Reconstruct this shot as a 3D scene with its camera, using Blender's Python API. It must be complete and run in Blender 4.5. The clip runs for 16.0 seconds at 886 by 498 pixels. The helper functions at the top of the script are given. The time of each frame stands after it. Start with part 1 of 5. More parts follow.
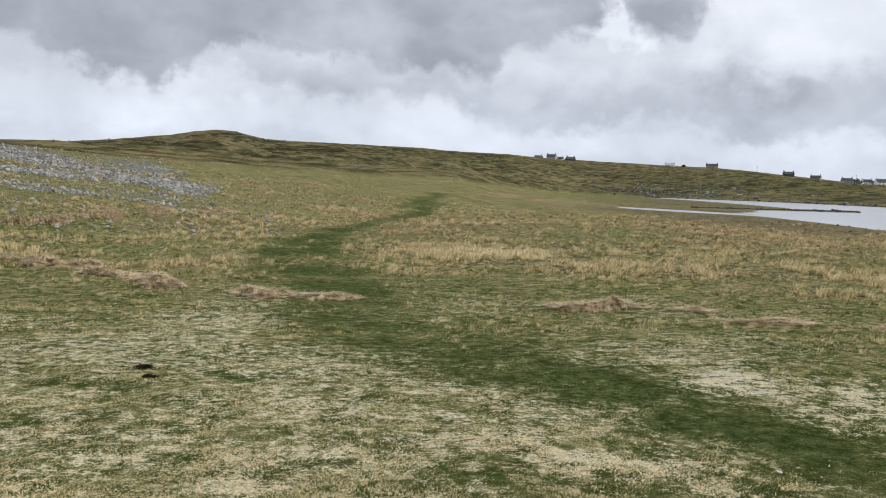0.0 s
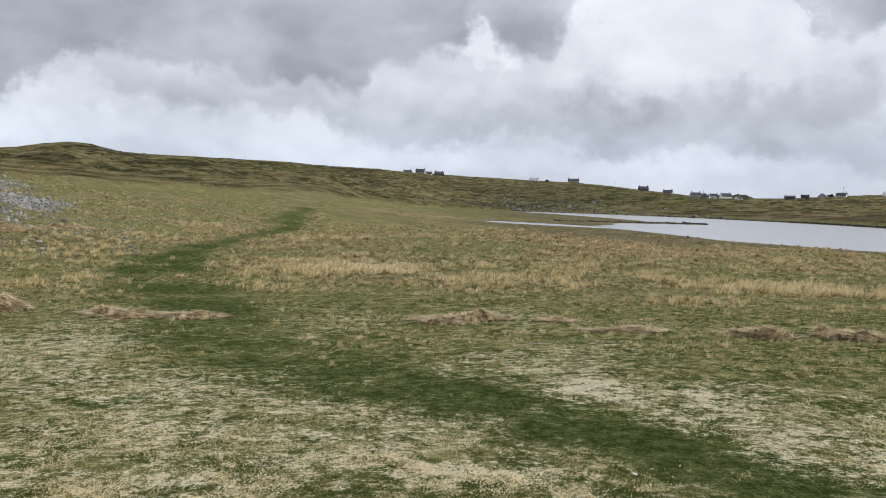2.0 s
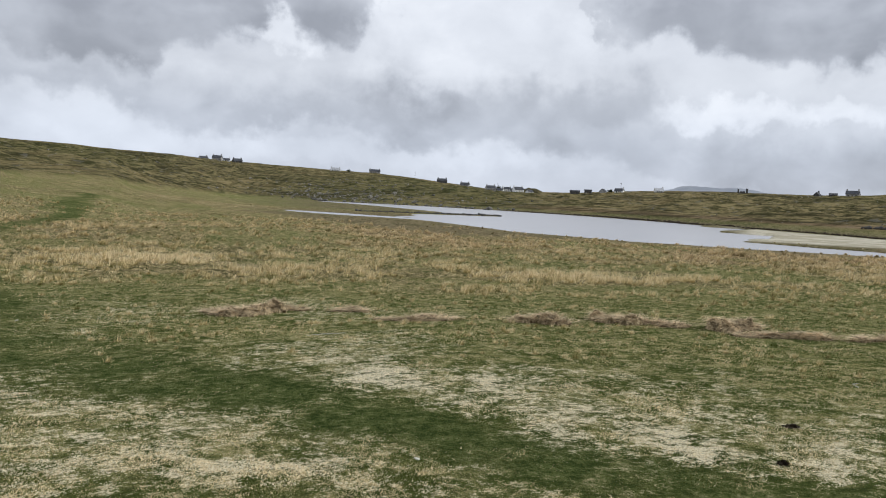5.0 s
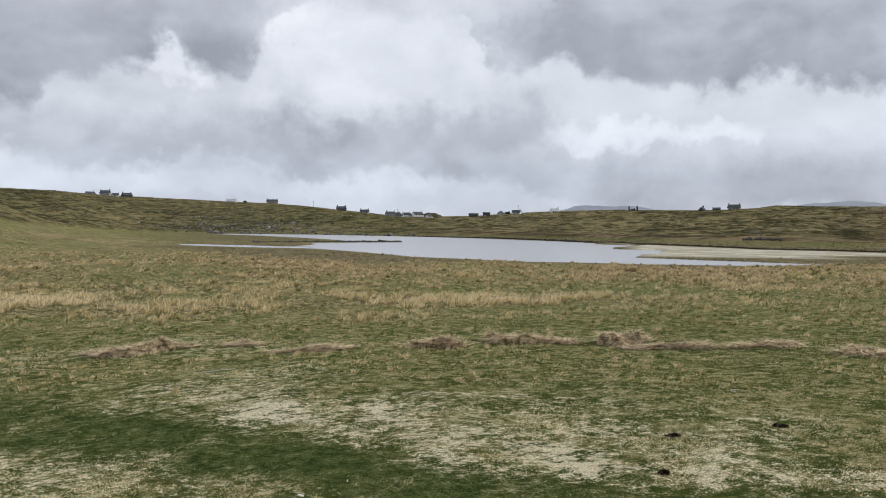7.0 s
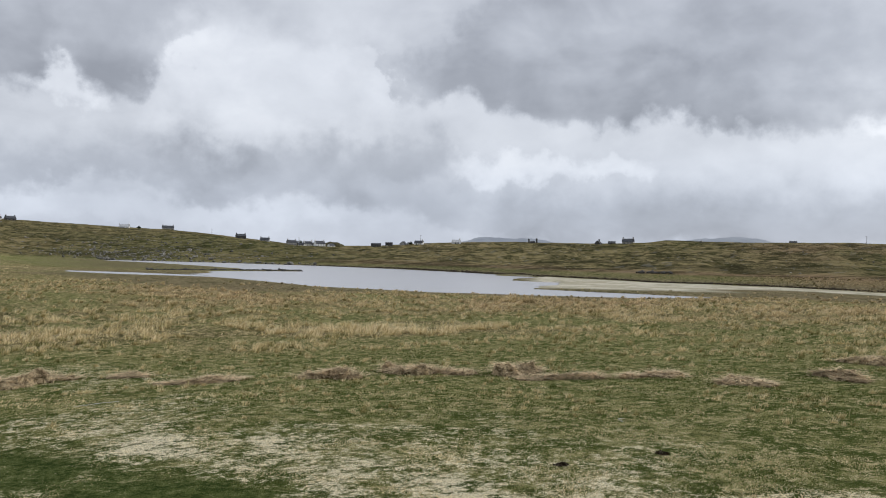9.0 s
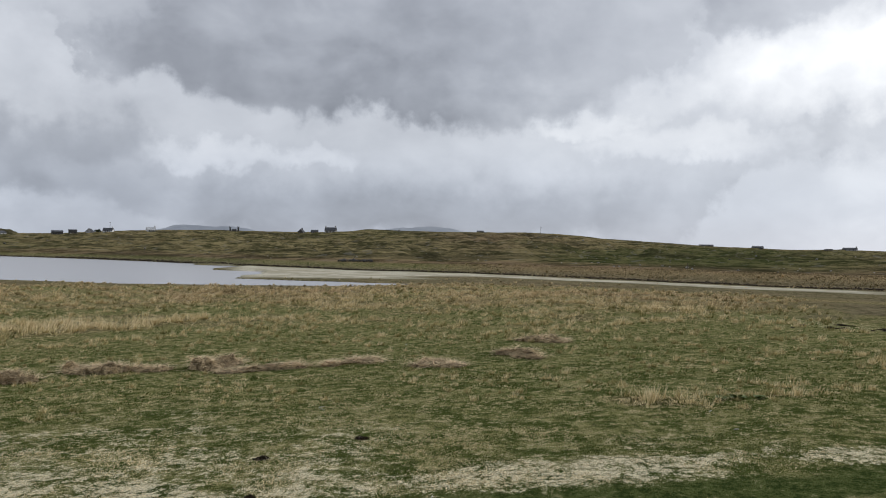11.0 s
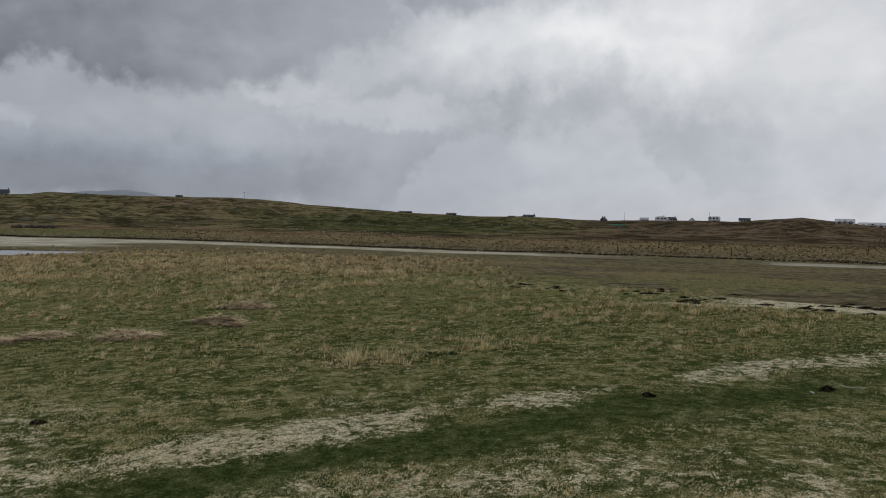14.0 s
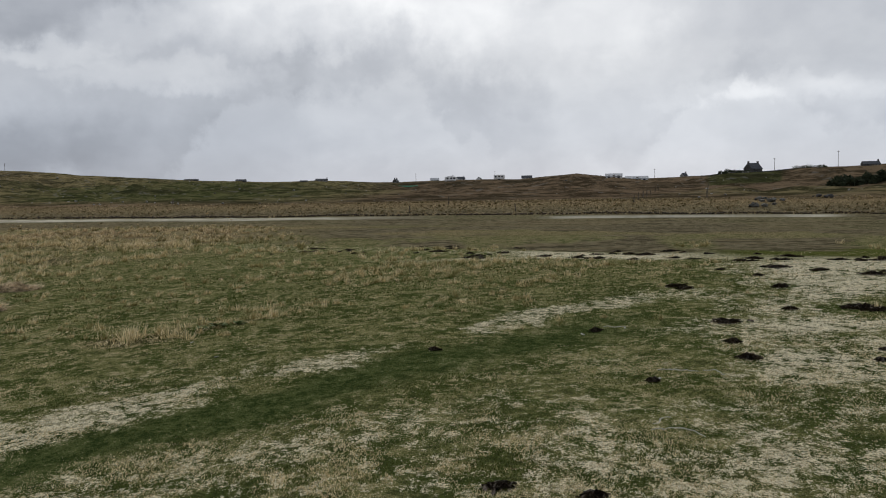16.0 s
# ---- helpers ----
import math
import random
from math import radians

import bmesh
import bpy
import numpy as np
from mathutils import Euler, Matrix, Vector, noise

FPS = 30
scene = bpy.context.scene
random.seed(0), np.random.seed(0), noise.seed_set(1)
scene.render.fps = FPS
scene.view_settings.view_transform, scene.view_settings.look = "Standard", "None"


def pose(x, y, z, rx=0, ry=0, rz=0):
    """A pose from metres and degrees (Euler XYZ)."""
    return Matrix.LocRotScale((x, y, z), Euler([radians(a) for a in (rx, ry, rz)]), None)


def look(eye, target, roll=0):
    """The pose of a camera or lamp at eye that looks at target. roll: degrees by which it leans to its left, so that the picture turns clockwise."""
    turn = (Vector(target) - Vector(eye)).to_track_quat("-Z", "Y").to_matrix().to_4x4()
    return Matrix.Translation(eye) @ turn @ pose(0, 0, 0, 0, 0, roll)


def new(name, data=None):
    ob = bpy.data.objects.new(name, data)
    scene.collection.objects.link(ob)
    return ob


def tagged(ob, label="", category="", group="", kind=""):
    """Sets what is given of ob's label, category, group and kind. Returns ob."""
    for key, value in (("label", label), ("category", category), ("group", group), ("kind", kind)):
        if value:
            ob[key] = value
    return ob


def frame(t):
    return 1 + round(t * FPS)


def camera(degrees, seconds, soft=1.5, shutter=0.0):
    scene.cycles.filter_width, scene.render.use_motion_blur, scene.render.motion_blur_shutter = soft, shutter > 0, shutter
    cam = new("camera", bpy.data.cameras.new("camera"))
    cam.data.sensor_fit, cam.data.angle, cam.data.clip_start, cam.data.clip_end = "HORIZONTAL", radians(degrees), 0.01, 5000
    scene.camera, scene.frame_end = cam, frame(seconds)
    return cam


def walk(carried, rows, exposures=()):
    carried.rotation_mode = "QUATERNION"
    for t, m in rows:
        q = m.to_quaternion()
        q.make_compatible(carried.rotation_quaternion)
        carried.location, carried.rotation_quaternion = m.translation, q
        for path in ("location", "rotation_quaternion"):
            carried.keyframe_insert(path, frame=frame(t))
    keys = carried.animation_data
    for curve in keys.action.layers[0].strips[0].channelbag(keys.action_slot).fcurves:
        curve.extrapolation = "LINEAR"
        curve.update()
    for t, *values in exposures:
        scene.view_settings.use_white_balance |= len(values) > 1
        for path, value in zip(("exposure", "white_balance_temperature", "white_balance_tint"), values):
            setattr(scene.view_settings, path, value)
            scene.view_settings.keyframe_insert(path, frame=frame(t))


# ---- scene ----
# ---------------------------------------------------------------- camera
cam = camera(56.78, 16.0, 1.0)
# seconds, x, y, z, pitch, roll, yaw
ROWS = [
    (0, 0, 0, 1.55, -4.51, -1.54, 0.95),
    (0.5, 0.005, 0.004, 1.552, -4.13, -1.72, -1.11),
    (1, 0.014, 0.01, 1.551, -3.79, -1.89, -3.14),
    (1.5, 0.024, 0.012, 1.552, -3.45, -1.83, -5.44),
    (2, 0.042, 0.014, 1.554, -3.27, -1.43, -8.12),
    (2.5, 0.056, 0.023, 1.551, -3.47, -1.15, -10.56),
    (3, 0.068, 0.05, 1.54, -3.77, -1.19, -13.14),
    (3.5, 0.062, 0.059, 1.541, -3.91, -1.45, -16.15),
    (4, 0.075, 0.066, 1.543, -3.75, -1.64, -17.82),
    (4.5, 0.109, 0.037, 1.546, -3.81, -2.32, -19.85),
    (7, 0.327, 0.008, 1.549, -1.53, -0.28, -28.85),
    (7.5, 0.343, -0.01, 1.547, -0.84, -0.56, -30.4),
    (8, 0.364, -0.025, 1.549, -0.19, -0.97, -32.08),
    (10.5, 0.399, -0.046, 1.561, 0.78, -0.61, -48.7),
    (11, 0.44, -0.008, 1.565, 0.21, -0.93, -56.2),
    (11.5, 0.452, 0.017, 1.567, 0.15, -1.11, -60.89),
    (12, 0.448, 0.019, 1.573, 0.32, -1.22, -63.98),
    (12.5, 0.464, 0.023, 1.568, 0.35, -1.26, -66.48),
    (13, 0.478, 0.024, 1.565, 0.04, -0.85, -68.72),
    (13.5, 0.502, 0.017, 1.556, -0.75, -0.49, -71.69),
    (14, 0.54, 0.012, 1.546, -1.82, -1.03, -76.62),
    (14.5, 0.518, 0.012, 1.546, -2.36, -1.23, -80.76),
    (15, 0.541, -0.023, 1.545, -2.72, -0.46, -84.48),
    (15.5, 0.594, -0.061, 1.536, -3.45, 0.27, -88.36),
    (16, 0.622, -0.09, 1.529, -4.35, 0.95, -90.97),
]
EXPOSURES = [(0.0, 0.45), (3.5, 0.37), (4.5, 0.37), (7.0, 0.32), (8.0, 0.32), (10.5, 0.08), (11.0, 0.02), (11.5, -0.16), (12.0, -0.36), (12.5, -0.36), (14.0, -0.55), (14.5, -0.52), (15.5, -0.45), (16.0, -0.33)]
walk(cam, [(t, pose(x, y, z, 90 + pitch, roll, yaw)) for t, x, y, z, pitch, roll, yaw in ROWS], EXPOSURES)

# ---------------------------------------------------------------- node helpers
def nd(nt, kind, **vals):
    n = nt.nodes.new(kind)
    for k, v in vals.items():
        if k == "op":
            n.operation = v
        elif k == "blend":
            n.blend_type = v
        else:
            n.inputs[int(k[1:])].default_value = v
    return n


def mth(nt, op, a, b=None, clamp=False):
    n = nt.nodes.new("ShaderNodeMath")
    n.operation = op
    n.use_clamp = clamp
    for i, v in enumerate((a, b)):
        if v is None:
            continue
        if isinstance(v, (int, float)):
            n.inputs[i].default_value = v
        else:
            nt.links.new(v, n.inputs[i])
    return n.outputs[0]


def noise_node(nt, vec, scale, detail=5.0, rough=0.55, dist=0.0):
    n = nt.nodes.new("ShaderNodeTexNoise")
    n.inputs["Scale"].default_value = scale
    n.inputs["Detail"].default_value = detail
    n.inputs["Roughness"].default_value = rough
    n.inputs["Distortion"].default_value = dist
    if vec is not None:
        nt.links.new(vec, n.inputs["Vector"])
    return n


def ramp(nt, fac, stops):
    n = nt.nodes.new("ShaderNodeValToRGB")
    el = n.color_ramp.elements
    while len(el) > 1:
        el.remove(el[-1])
    el[0].position, el[0].color = stops[0][0], (*stops[0][1], 1)
    for p, c in stops[1:]:
        e = el.new(p)
        e.color = (*c, 1)
    nt.links.new(fac, n.inputs[0])
    return n.outputs[0]


def step01(nt, v, lo, hi):
    n = nt.nodes.new("ShaderNodeMapRange")
    n.interpolation_type = "SMOOTHSTEP"
    n.inputs[1].default_value, n.inputs[2].default_value = lo, hi
    nt.links.new(v, n.inputs[0])
    return n.outputs[0]


def mix(nt, fac, a, b):
    n = nt.nodes.new("ShaderNodeMix")
    n.data_type = "RGBA"
    n.clamp_factor = True
    for sock, v in ((n.inputs[0], fac), (n.inputs[6], a), (n.inputs[7], b)):
        if isinstance(v, (int, float)):
            sock.default_value = v
        elif isinstance(v, tuple):
            sock.default_value = (*v, 1)
        else:
            nt.links.new(v, sock)
    return n.outputs[2]


# ---------------------------------------------------------------- sky and sun
SUN_AZ, SUN_EL = 102.0, 34.0     # compass from +Y towards +X, degrees
world = bpy.data.worlds.new("world")
world.use_nodes = True
scene.world = world
wt = world.node_tree
wt.nodes.clear()
tc = wt.nodes.new("ShaderNodeTexCoord")
ray = tc.outputs["Generated"]
sep = wt.nodes.new("ShaderNodeSeparateXYZ")
wt.links.new(ray, sep.inputs[0])
azim = mth(wt, "MULTIPLY", mth(wt, "ARCTAN2", sep.outputs[0], sep.outputs[1]), 57.2958)
elev = mth(wt, "MULTIPLY", mth(wt, "ARCSINE", sep.outputs[2]), 57.2958)
stretch = nd(wt, "ShaderNodeVectorMath", op="MULTIPLY", i1=(1.0, 1.0, 1.6))
wt.links.new(ray, stretch.inputs[0])
big = noise_node(wt, stretch.outputs[0], 5.0, 6.0, 0.5, 0.2)
fine = noise_node(wt, stretch.outputs[0], 17.0, 5.0, 0.5, 0.3)
lump = noise_node(wt, stretch.outputs[0], 8.0, 4.0, 0.5, 0.3)
warp = noise_node(wt, ray, 10.0, 2.0, 0.5, 0.0)
curl = noise_node(wt, ray, 34.0, 4.0, 0.55, 0.0)
wsep = wt.nodes.new("ShaderNodeSeparateColor")
wt.links.new(warp.outputs["Color"], wsep.inputs[0])
csep = wt.nodes.new("ShaderNodeSeparateColor")
wt.links.new(curl.outputs["Color"], csep.inputs[0])
waz = mth(wt, "ADD", azim, mth(wt, "MULTIPLY", mth(wt, "SUBTRACT", wsep.outputs[0], 0.5), 6.0))
waz = mth(wt, "ADD", waz, mth(wt, "MULTIPLY", mth(wt, "SUBTRACT", csep.outputs[0], 0.5), 5.0))
wel = mth(wt, "ADD", elev, mth(wt, "MULTIPLY", mth(wt, "SUBTRACT", wsep.outputs[1], 0.5), 3.5))
wel = mth(wt, "ADD", wel, mth(wt, "MULTIPLY", mth(wt, "SUBTRACT", csep.outputs[1], 0.5), 3.2))
# cloud decks: bearing, lower edge, upper edge (degrees above the horizon), how much darker
DECK_A = [(-29, 7.8, 20, .25), (-26, 7.0, 20, .26), (-22.8, 6.0, 20, .28), (-19, 6.0, 20, .28), (-17.6, 7.3, 20, .26), (-14.7, 9.2, 20, .24),
          (-8.3, 8.5, 20, .28), (-4.4, 8.1, 20, .28), (.6, 7.6, 20, .27), (3.3, 9.4, 20, .26), (9, 10.2, 20, .26), (10.6, 11.4, 20, .17),
          (12.1, 10.1, 20, .26), (14.9, 10.3, 20, .26), (18, 12.2, 20, .2), (20, 15, 20, .05), (30.4, 14, 15, .05), (32.3, 10.3, 13.4, .24)]
DECK_A2 = [(35, 10, 15, .28), (37.2, 10.6, 17, .28), (41, 9.8, 19, .31), (45, 8.9, 20, .33), (51, 9.8, 20, .33), (55, 8.4, 20, .31),
           (60.6, 8.5, 20, .22), (63.3, 9.6, 20, .15), (70, 10.2, 20, .08), (72.7, 15, 20, .07), (74, 13.5, 21, .24), (79, 14.7, 21, .16), (86.8, 17, 21, .05)]
DECK_B = [(-30, 2, 3, 0), (-18, 7.5, 8, .0), (-15.8, 7.0, 9.5, .13), (-12.1, 6.4, 9, .15), (-8.3, 5.8, 8.5, .17), (-4.8, 6.2, 8.2, .17), (-2.8, 5.3, 8, .18),
          (1.1, 4.8, 8, .2), (3.5, 3.8, 8, .2), (9, 3.5, 7, .2), (11.1, 4.4, 7, .15), (14.8, 4.5, 8, .15), (18.4, 3.5, 7.6, .18), (22, 3.1, 7.4, .18),
          (26, 3.2, 8.4, .15), (30, 2.7, 8.4, .16), (33, 2.8, 8.4, .15), (36, 1.6, 8, .13)]
DECK_B2 = [(38.5, .8, 5.2, .16), (44, .5, 5, .2), (51, .5, 5, .22), (58, .5, 5, .2), (65, .5, 5, .18), (72, .5, 5, .12), (77, 5.5, 8.5, .14),
           (81, 6, 9, .14), (84, 6, 9, .1), (88, 8, 11, .1), (95, 1, 7, .08), (105, 1, 4, .07), (110, 6.5, 9, .14), (117, 3, 5.5, .13)]
# brighter gaps and greyer puffs: bearing, height, half widths, how much brighter
GAPS = [(11, 10.4, 1.5, 1.0, .18), (-26, 4.6, 9, 1.4, .07), (24, 11.5, 6.5, 3.5, .15), (41, 6.3, 4, .7, .13), (47.3, 6.7, 2, .7, .12), (66.5, 8.8, 3, .7, .16),
        (72.5, 7.2, 5, .9, .14), (71, 10.4, 3, 1.2, .12), (81, 12, 6, 2.3, .24), (90, 13, 5, 4, .14), (98, 12, 7, 4, .2), (113, 5.8, 5, .8, .12), (108, 3, 16, 3, .12)]
PUFFS = [(104, 9, 34, 14, .2), (-9, 4.2, 12, 1.0, .05), (14, 2.6, 12, .7, .05), (20.2, 6.1, 3, 1, -.07), (32.5, 7.0, 4.5, 1.2, -.07),
         (83, 10, 6, 1.6, -.1), (80.5, 7.7, 2.5, .8, -.08), (95.5, 5.8, 3, 1.2, -.06)]
light = mth(wt, "ADD", 0.56, mth(wt, "MULTIPLY", step01(wt, big.outputs[0], 0.36, 0.64), 0.12))
light = mth(wt, "ADD", light, mth(wt, "MULTIPLY", mth(wt, "SUBTRACT", fine.outputs[0], 0.5), 0.18))
where = mth(wt, "MULTIPLY", mth(wt, "ADD", waz, 40.0), 1 / 170.0, True)
for deck, soft in ((DECK_A + DECK_A2, 1.35), (DECK_B + DECK_B2, 1.4)):
    tab = ramp(wt, where, [((az + 40) / 170, (lo / 25, hi / 25, d)) for az, lo, hi, d in deck])
    tsep = wt.nodes.new("ShaderNodeSeparateColor")
    wt.links.new(tab, tsep.inputs[0])
    up = mth(wt, "SUBTRACT", wel, mth(wt, "MULTIPLY", tsep.outputs[0], 25.0))
    down = mth(wt, "SUBTRACT", mth(wt, "MULTIPLY", tsep.outputs[1], 25.0), wel)
    g = mth(wt, "MULTIPLY", step01(wt, up, -0.3 * soft, 0.7 * soft), step01(wt, down, -1.5, 2.0))
    # bases are darkest a little above their lower edge and thin out upwards
    g = mth(wt, "MULTIPLY", g, mth(wt, "SUBTRACT", 1.0, mth(wt, "MULTIPLY", step01(wt, up, 1.5, 6.0), 0.3)))
    g = mth(wt, "MULTIPLY", g, mth(wt, "ADD", 0.62, mth(wt, "MULTIPLY", step01(wt, lump.outputs[0], 0.36, 0.62), 0.46)))
    light = mth(wt, "SUBTRACT", light, mth(wt, "MULTIPLY", g, tsep.outputs[2]))
for az, el, sa, se, amp in GAPS + PUFFS:
    u = mth(wt, "MULTIPLY", mth(wt, "SUBTRACT", waz, az), 1 / sa)
    v = mth(wt, "MULTIPLY", mth(wt, "SUBTRACT", wel, el), 1 / se)
    q = mth(wt, "ADD", mth(wt, "MULTIPLY", u, u), mth(wt, "MULTIPLY", v, v))
    g = mth(wt, "SUBTRACT", 1.0, step01(wt, q, 0.0, 3.0))
    light = mth(wt, "ADD", light, mth(wt, "MULTIPLY", g, amp))
cloud = ramp(wt, mth(wt, "MULTIPLY", light, 1 / 1.3), [(0.0, (.172, .185, .215)), (0.231, (.275, .292, .335)), (0.385, (.415, .44, .495)), (0.577, (.63, .66, .72)), (0.769, (.88, .905, .95)), (1.0, (1.36, 1.37, 1.38))])
# rain-grey air towards the horizon
low = mth(wt, "MULTIPLY", step01(wt, elev, 9.0, 2.0), 0.8)
tint = wt.nodes.new("ShaderNodeMix")
tint.data_type, tint.blend_type = "RGBA", "MULTIPLY"
tint.inputs[7].default_value = (0.95, 0.985, 1.05, 1)
wt.links.new(low, tint.inputs[0])
wt.links.new(cloud, tint.inputs[6])
cloud = tint.outputs[2]
blue = wt.nodes.new("ShaderNodeTexSky")
blue.sky_type, blue.sun_disc = "NISHITA", False
blue.sun_elevation, blue.sun_rotation = radians(SUN_EL), radians(SUN_AZ)
blue_soft = nd(wt, "ShaderNodeVectorMath", op="SCALE")
blue_soft.inputs[3].default_value = 0.1
wt.links.new(blue.outputs[0], blue_soft.inputs[0])
sky = mix(wt, 0.94, blue_soft.outputs[0], cloud)
bg = wt.nodes.new("ShaderNodeBackground")
bg.inputs[1].default_value = 1.0
wt.links.new(sky, bg.inputs[0])
wout = wt.nodes.new("ShaderNodeOutputWorld")
wt.links.new(bg.outputs[0], wout.inputs[0])

sun_data = bpy.data.lights.new("sun", "SUN")
sun_data.energy, sun_data.angle, sun_data.color = 1.1, radians(25), (1.0, 0.96, 0.9)
sun = new("sun", sun_data)
sun.matrix_world = look((300 * math.sin(radians(SUN_AZ)), 300 * math.cos(radians(SUN_AZ)), 300 * math.tan(radians(SUN_EL))), (0, 0, 0))

# ---------------------------------------------------------------- numeric helpers
def vnoise(x, y, seed=0):
    """Value noise, 0 to 1, on a unit lattice."""
    xi, yi = np.floor(x).astype(np.int64), np.floor(y).astype(np.int64)
    fx, fy = x - xi, y - yi
    fx, fy = fx * fx * (3 - 2 * fx), fy * fy * (3 - 2 * fy)

    def h(a, b):
        n = (a * 374761393 + b * 668265263 + seed * 974634777) & 0xFFFFFFFF
        n = ((n ^ (n >> 13)) * 1274126177) & 0xFFFFFFFF
        return ((n ^ (n >> 16)) & 0xFFFFFF) / 0xFFFFFF
    a, b, c, d = h(xi, yi), h(xi + 1, yi), h(xi, yi + 1), h(xi + 1, yi + 1)
    return (a * (1 - fx) + b * fx) * (1 - fy) + (c * (1 - fx) + d * fx) * fy


def fbm(x, y, scale, octaves=4, seed=0, rough=0.5):
    """Fractal noise about 0, roughly -0.5 to 0.5; scale is the size in metres of its largest features."""
    out, amp, f, tot = 0.0, 1.0, 1.0 / scale, 0.0
    for i in range(octaves):
        out = out + amp * (vnoise(x * f + 17.3 * i, y * f - 9.1 * i, seed + i) - 0.5)
        tot += amp
        amp, f = amp * rough, f * 2.03
    return out / tot


def sstep(v, lo, hi):
    u = np.clip((v - lo) / (hi - lo), 0, 1)
    return u * u * (3 - 2 * u)


# ---------------------------------------------------------------- the lie of the land
# Bearings run from +Y towards +X in degrees; distances from the viewpoint in metres.
WATER = -1.45
BEAR = [-40, -30, -20, -10, 0, 8, 14, 20, 27, 35, 43, 50, 58, 66, 76, 88, 100, 112, 125]
MEADOW_R = [30, 32, 34, 36, 40, 45, 50, 50, 48, 45, 42, 40, 40, 40, 40, 36, 34, 32, 32]
MEADOW_Z = [-.6, -.6, -.8, -1.0, -1.1, -1.15, -1.15, -1.15, -1.1, -1.05, -.9, -.8, -.7, -.6, -.5, -.45, -.4, -.4, -.4]
SHORE_R = [48, 48, 48, 55, 70, 120, 122, 112, 83, 73, 70, 70, 80, 75, 70, 62, 58, 54, 52]
SHORE_Z = [.7, .7, -.1, -.9, -1.0, -1.2, -1.38, -1.4, -1.4, -1.4, -1.4, -1.4, -1.38, -1.36, -1.33, -1.3, -1.28, -1.26, -1.25]
BANK_R = [75, 75, 80, 100, 150, 300, 335, 305, 255, 195, 140, 116, 109, 95, 84, 79, 76, 74, 73]
BANK_Z = [3.0, 2.9, 2.2, 2.0, 2.0, -.6, -1.36, -1.36, -1.2, -1.2, -1.2, -1.2, -1.2, -1.2, -1.2, -1.2, -1.2, -1.2, -1.2]
RIDGE_R = [480, 480, 520, 570, 680, 930, 1000, 940, 880, 800, 680, 640, 640, 680, 800, 860, 780, 620, 600]
SKY_BEAR = [-40, -29.2, -25.4, -22.8, -19.3, -17.9, -16.3, -15, -13.3, -11.3, -8.2, -2.7, 0, 3.5, 5.9, 8, 13.9, 17.4, 21.3, 23.5, 25.4, 28.3,
            31, 32.7, 34.7, 37.4, 40.5, 45.8, 48, 49.9, 50.9, 52.7, 55, 60.4, 62.5, 64.7, 67.3, 71, 74.4, 77, 79.2, 82.3, 84.3, 86.2, 88,
            93, 96.5, 98.9, 100.2, 102, 104.6, 107, 109, 110.2, 112.5, 114.5, 117, 119.3, 125]
SKY_EL = [1.8, 2.01, 2.09, 2.35, 2.76, 3.04, 3.19, 3.13, 2.74, 2.67, 2.62, 2.48, 2.31, 2.2, 2.0, 1.91, 1.68, 1.58, 1.22, 1.0, .78, .73,
          .78, .92, 1.05, 1.15, 1.24, 1.2, 1.26, 1.36, 1.52, 1.46, 1.41, 1.44, 1.44, 1.33, 1.1, .88, .65, .58, .5, .56, .49, .37, .37,
          .46, .44, .64, .74, .55, .33, .4, .47, .64, .66, .83, .87, .95, 1.0]


def at_bearing(az, table):
    return np.interp(az, BEAR, table)


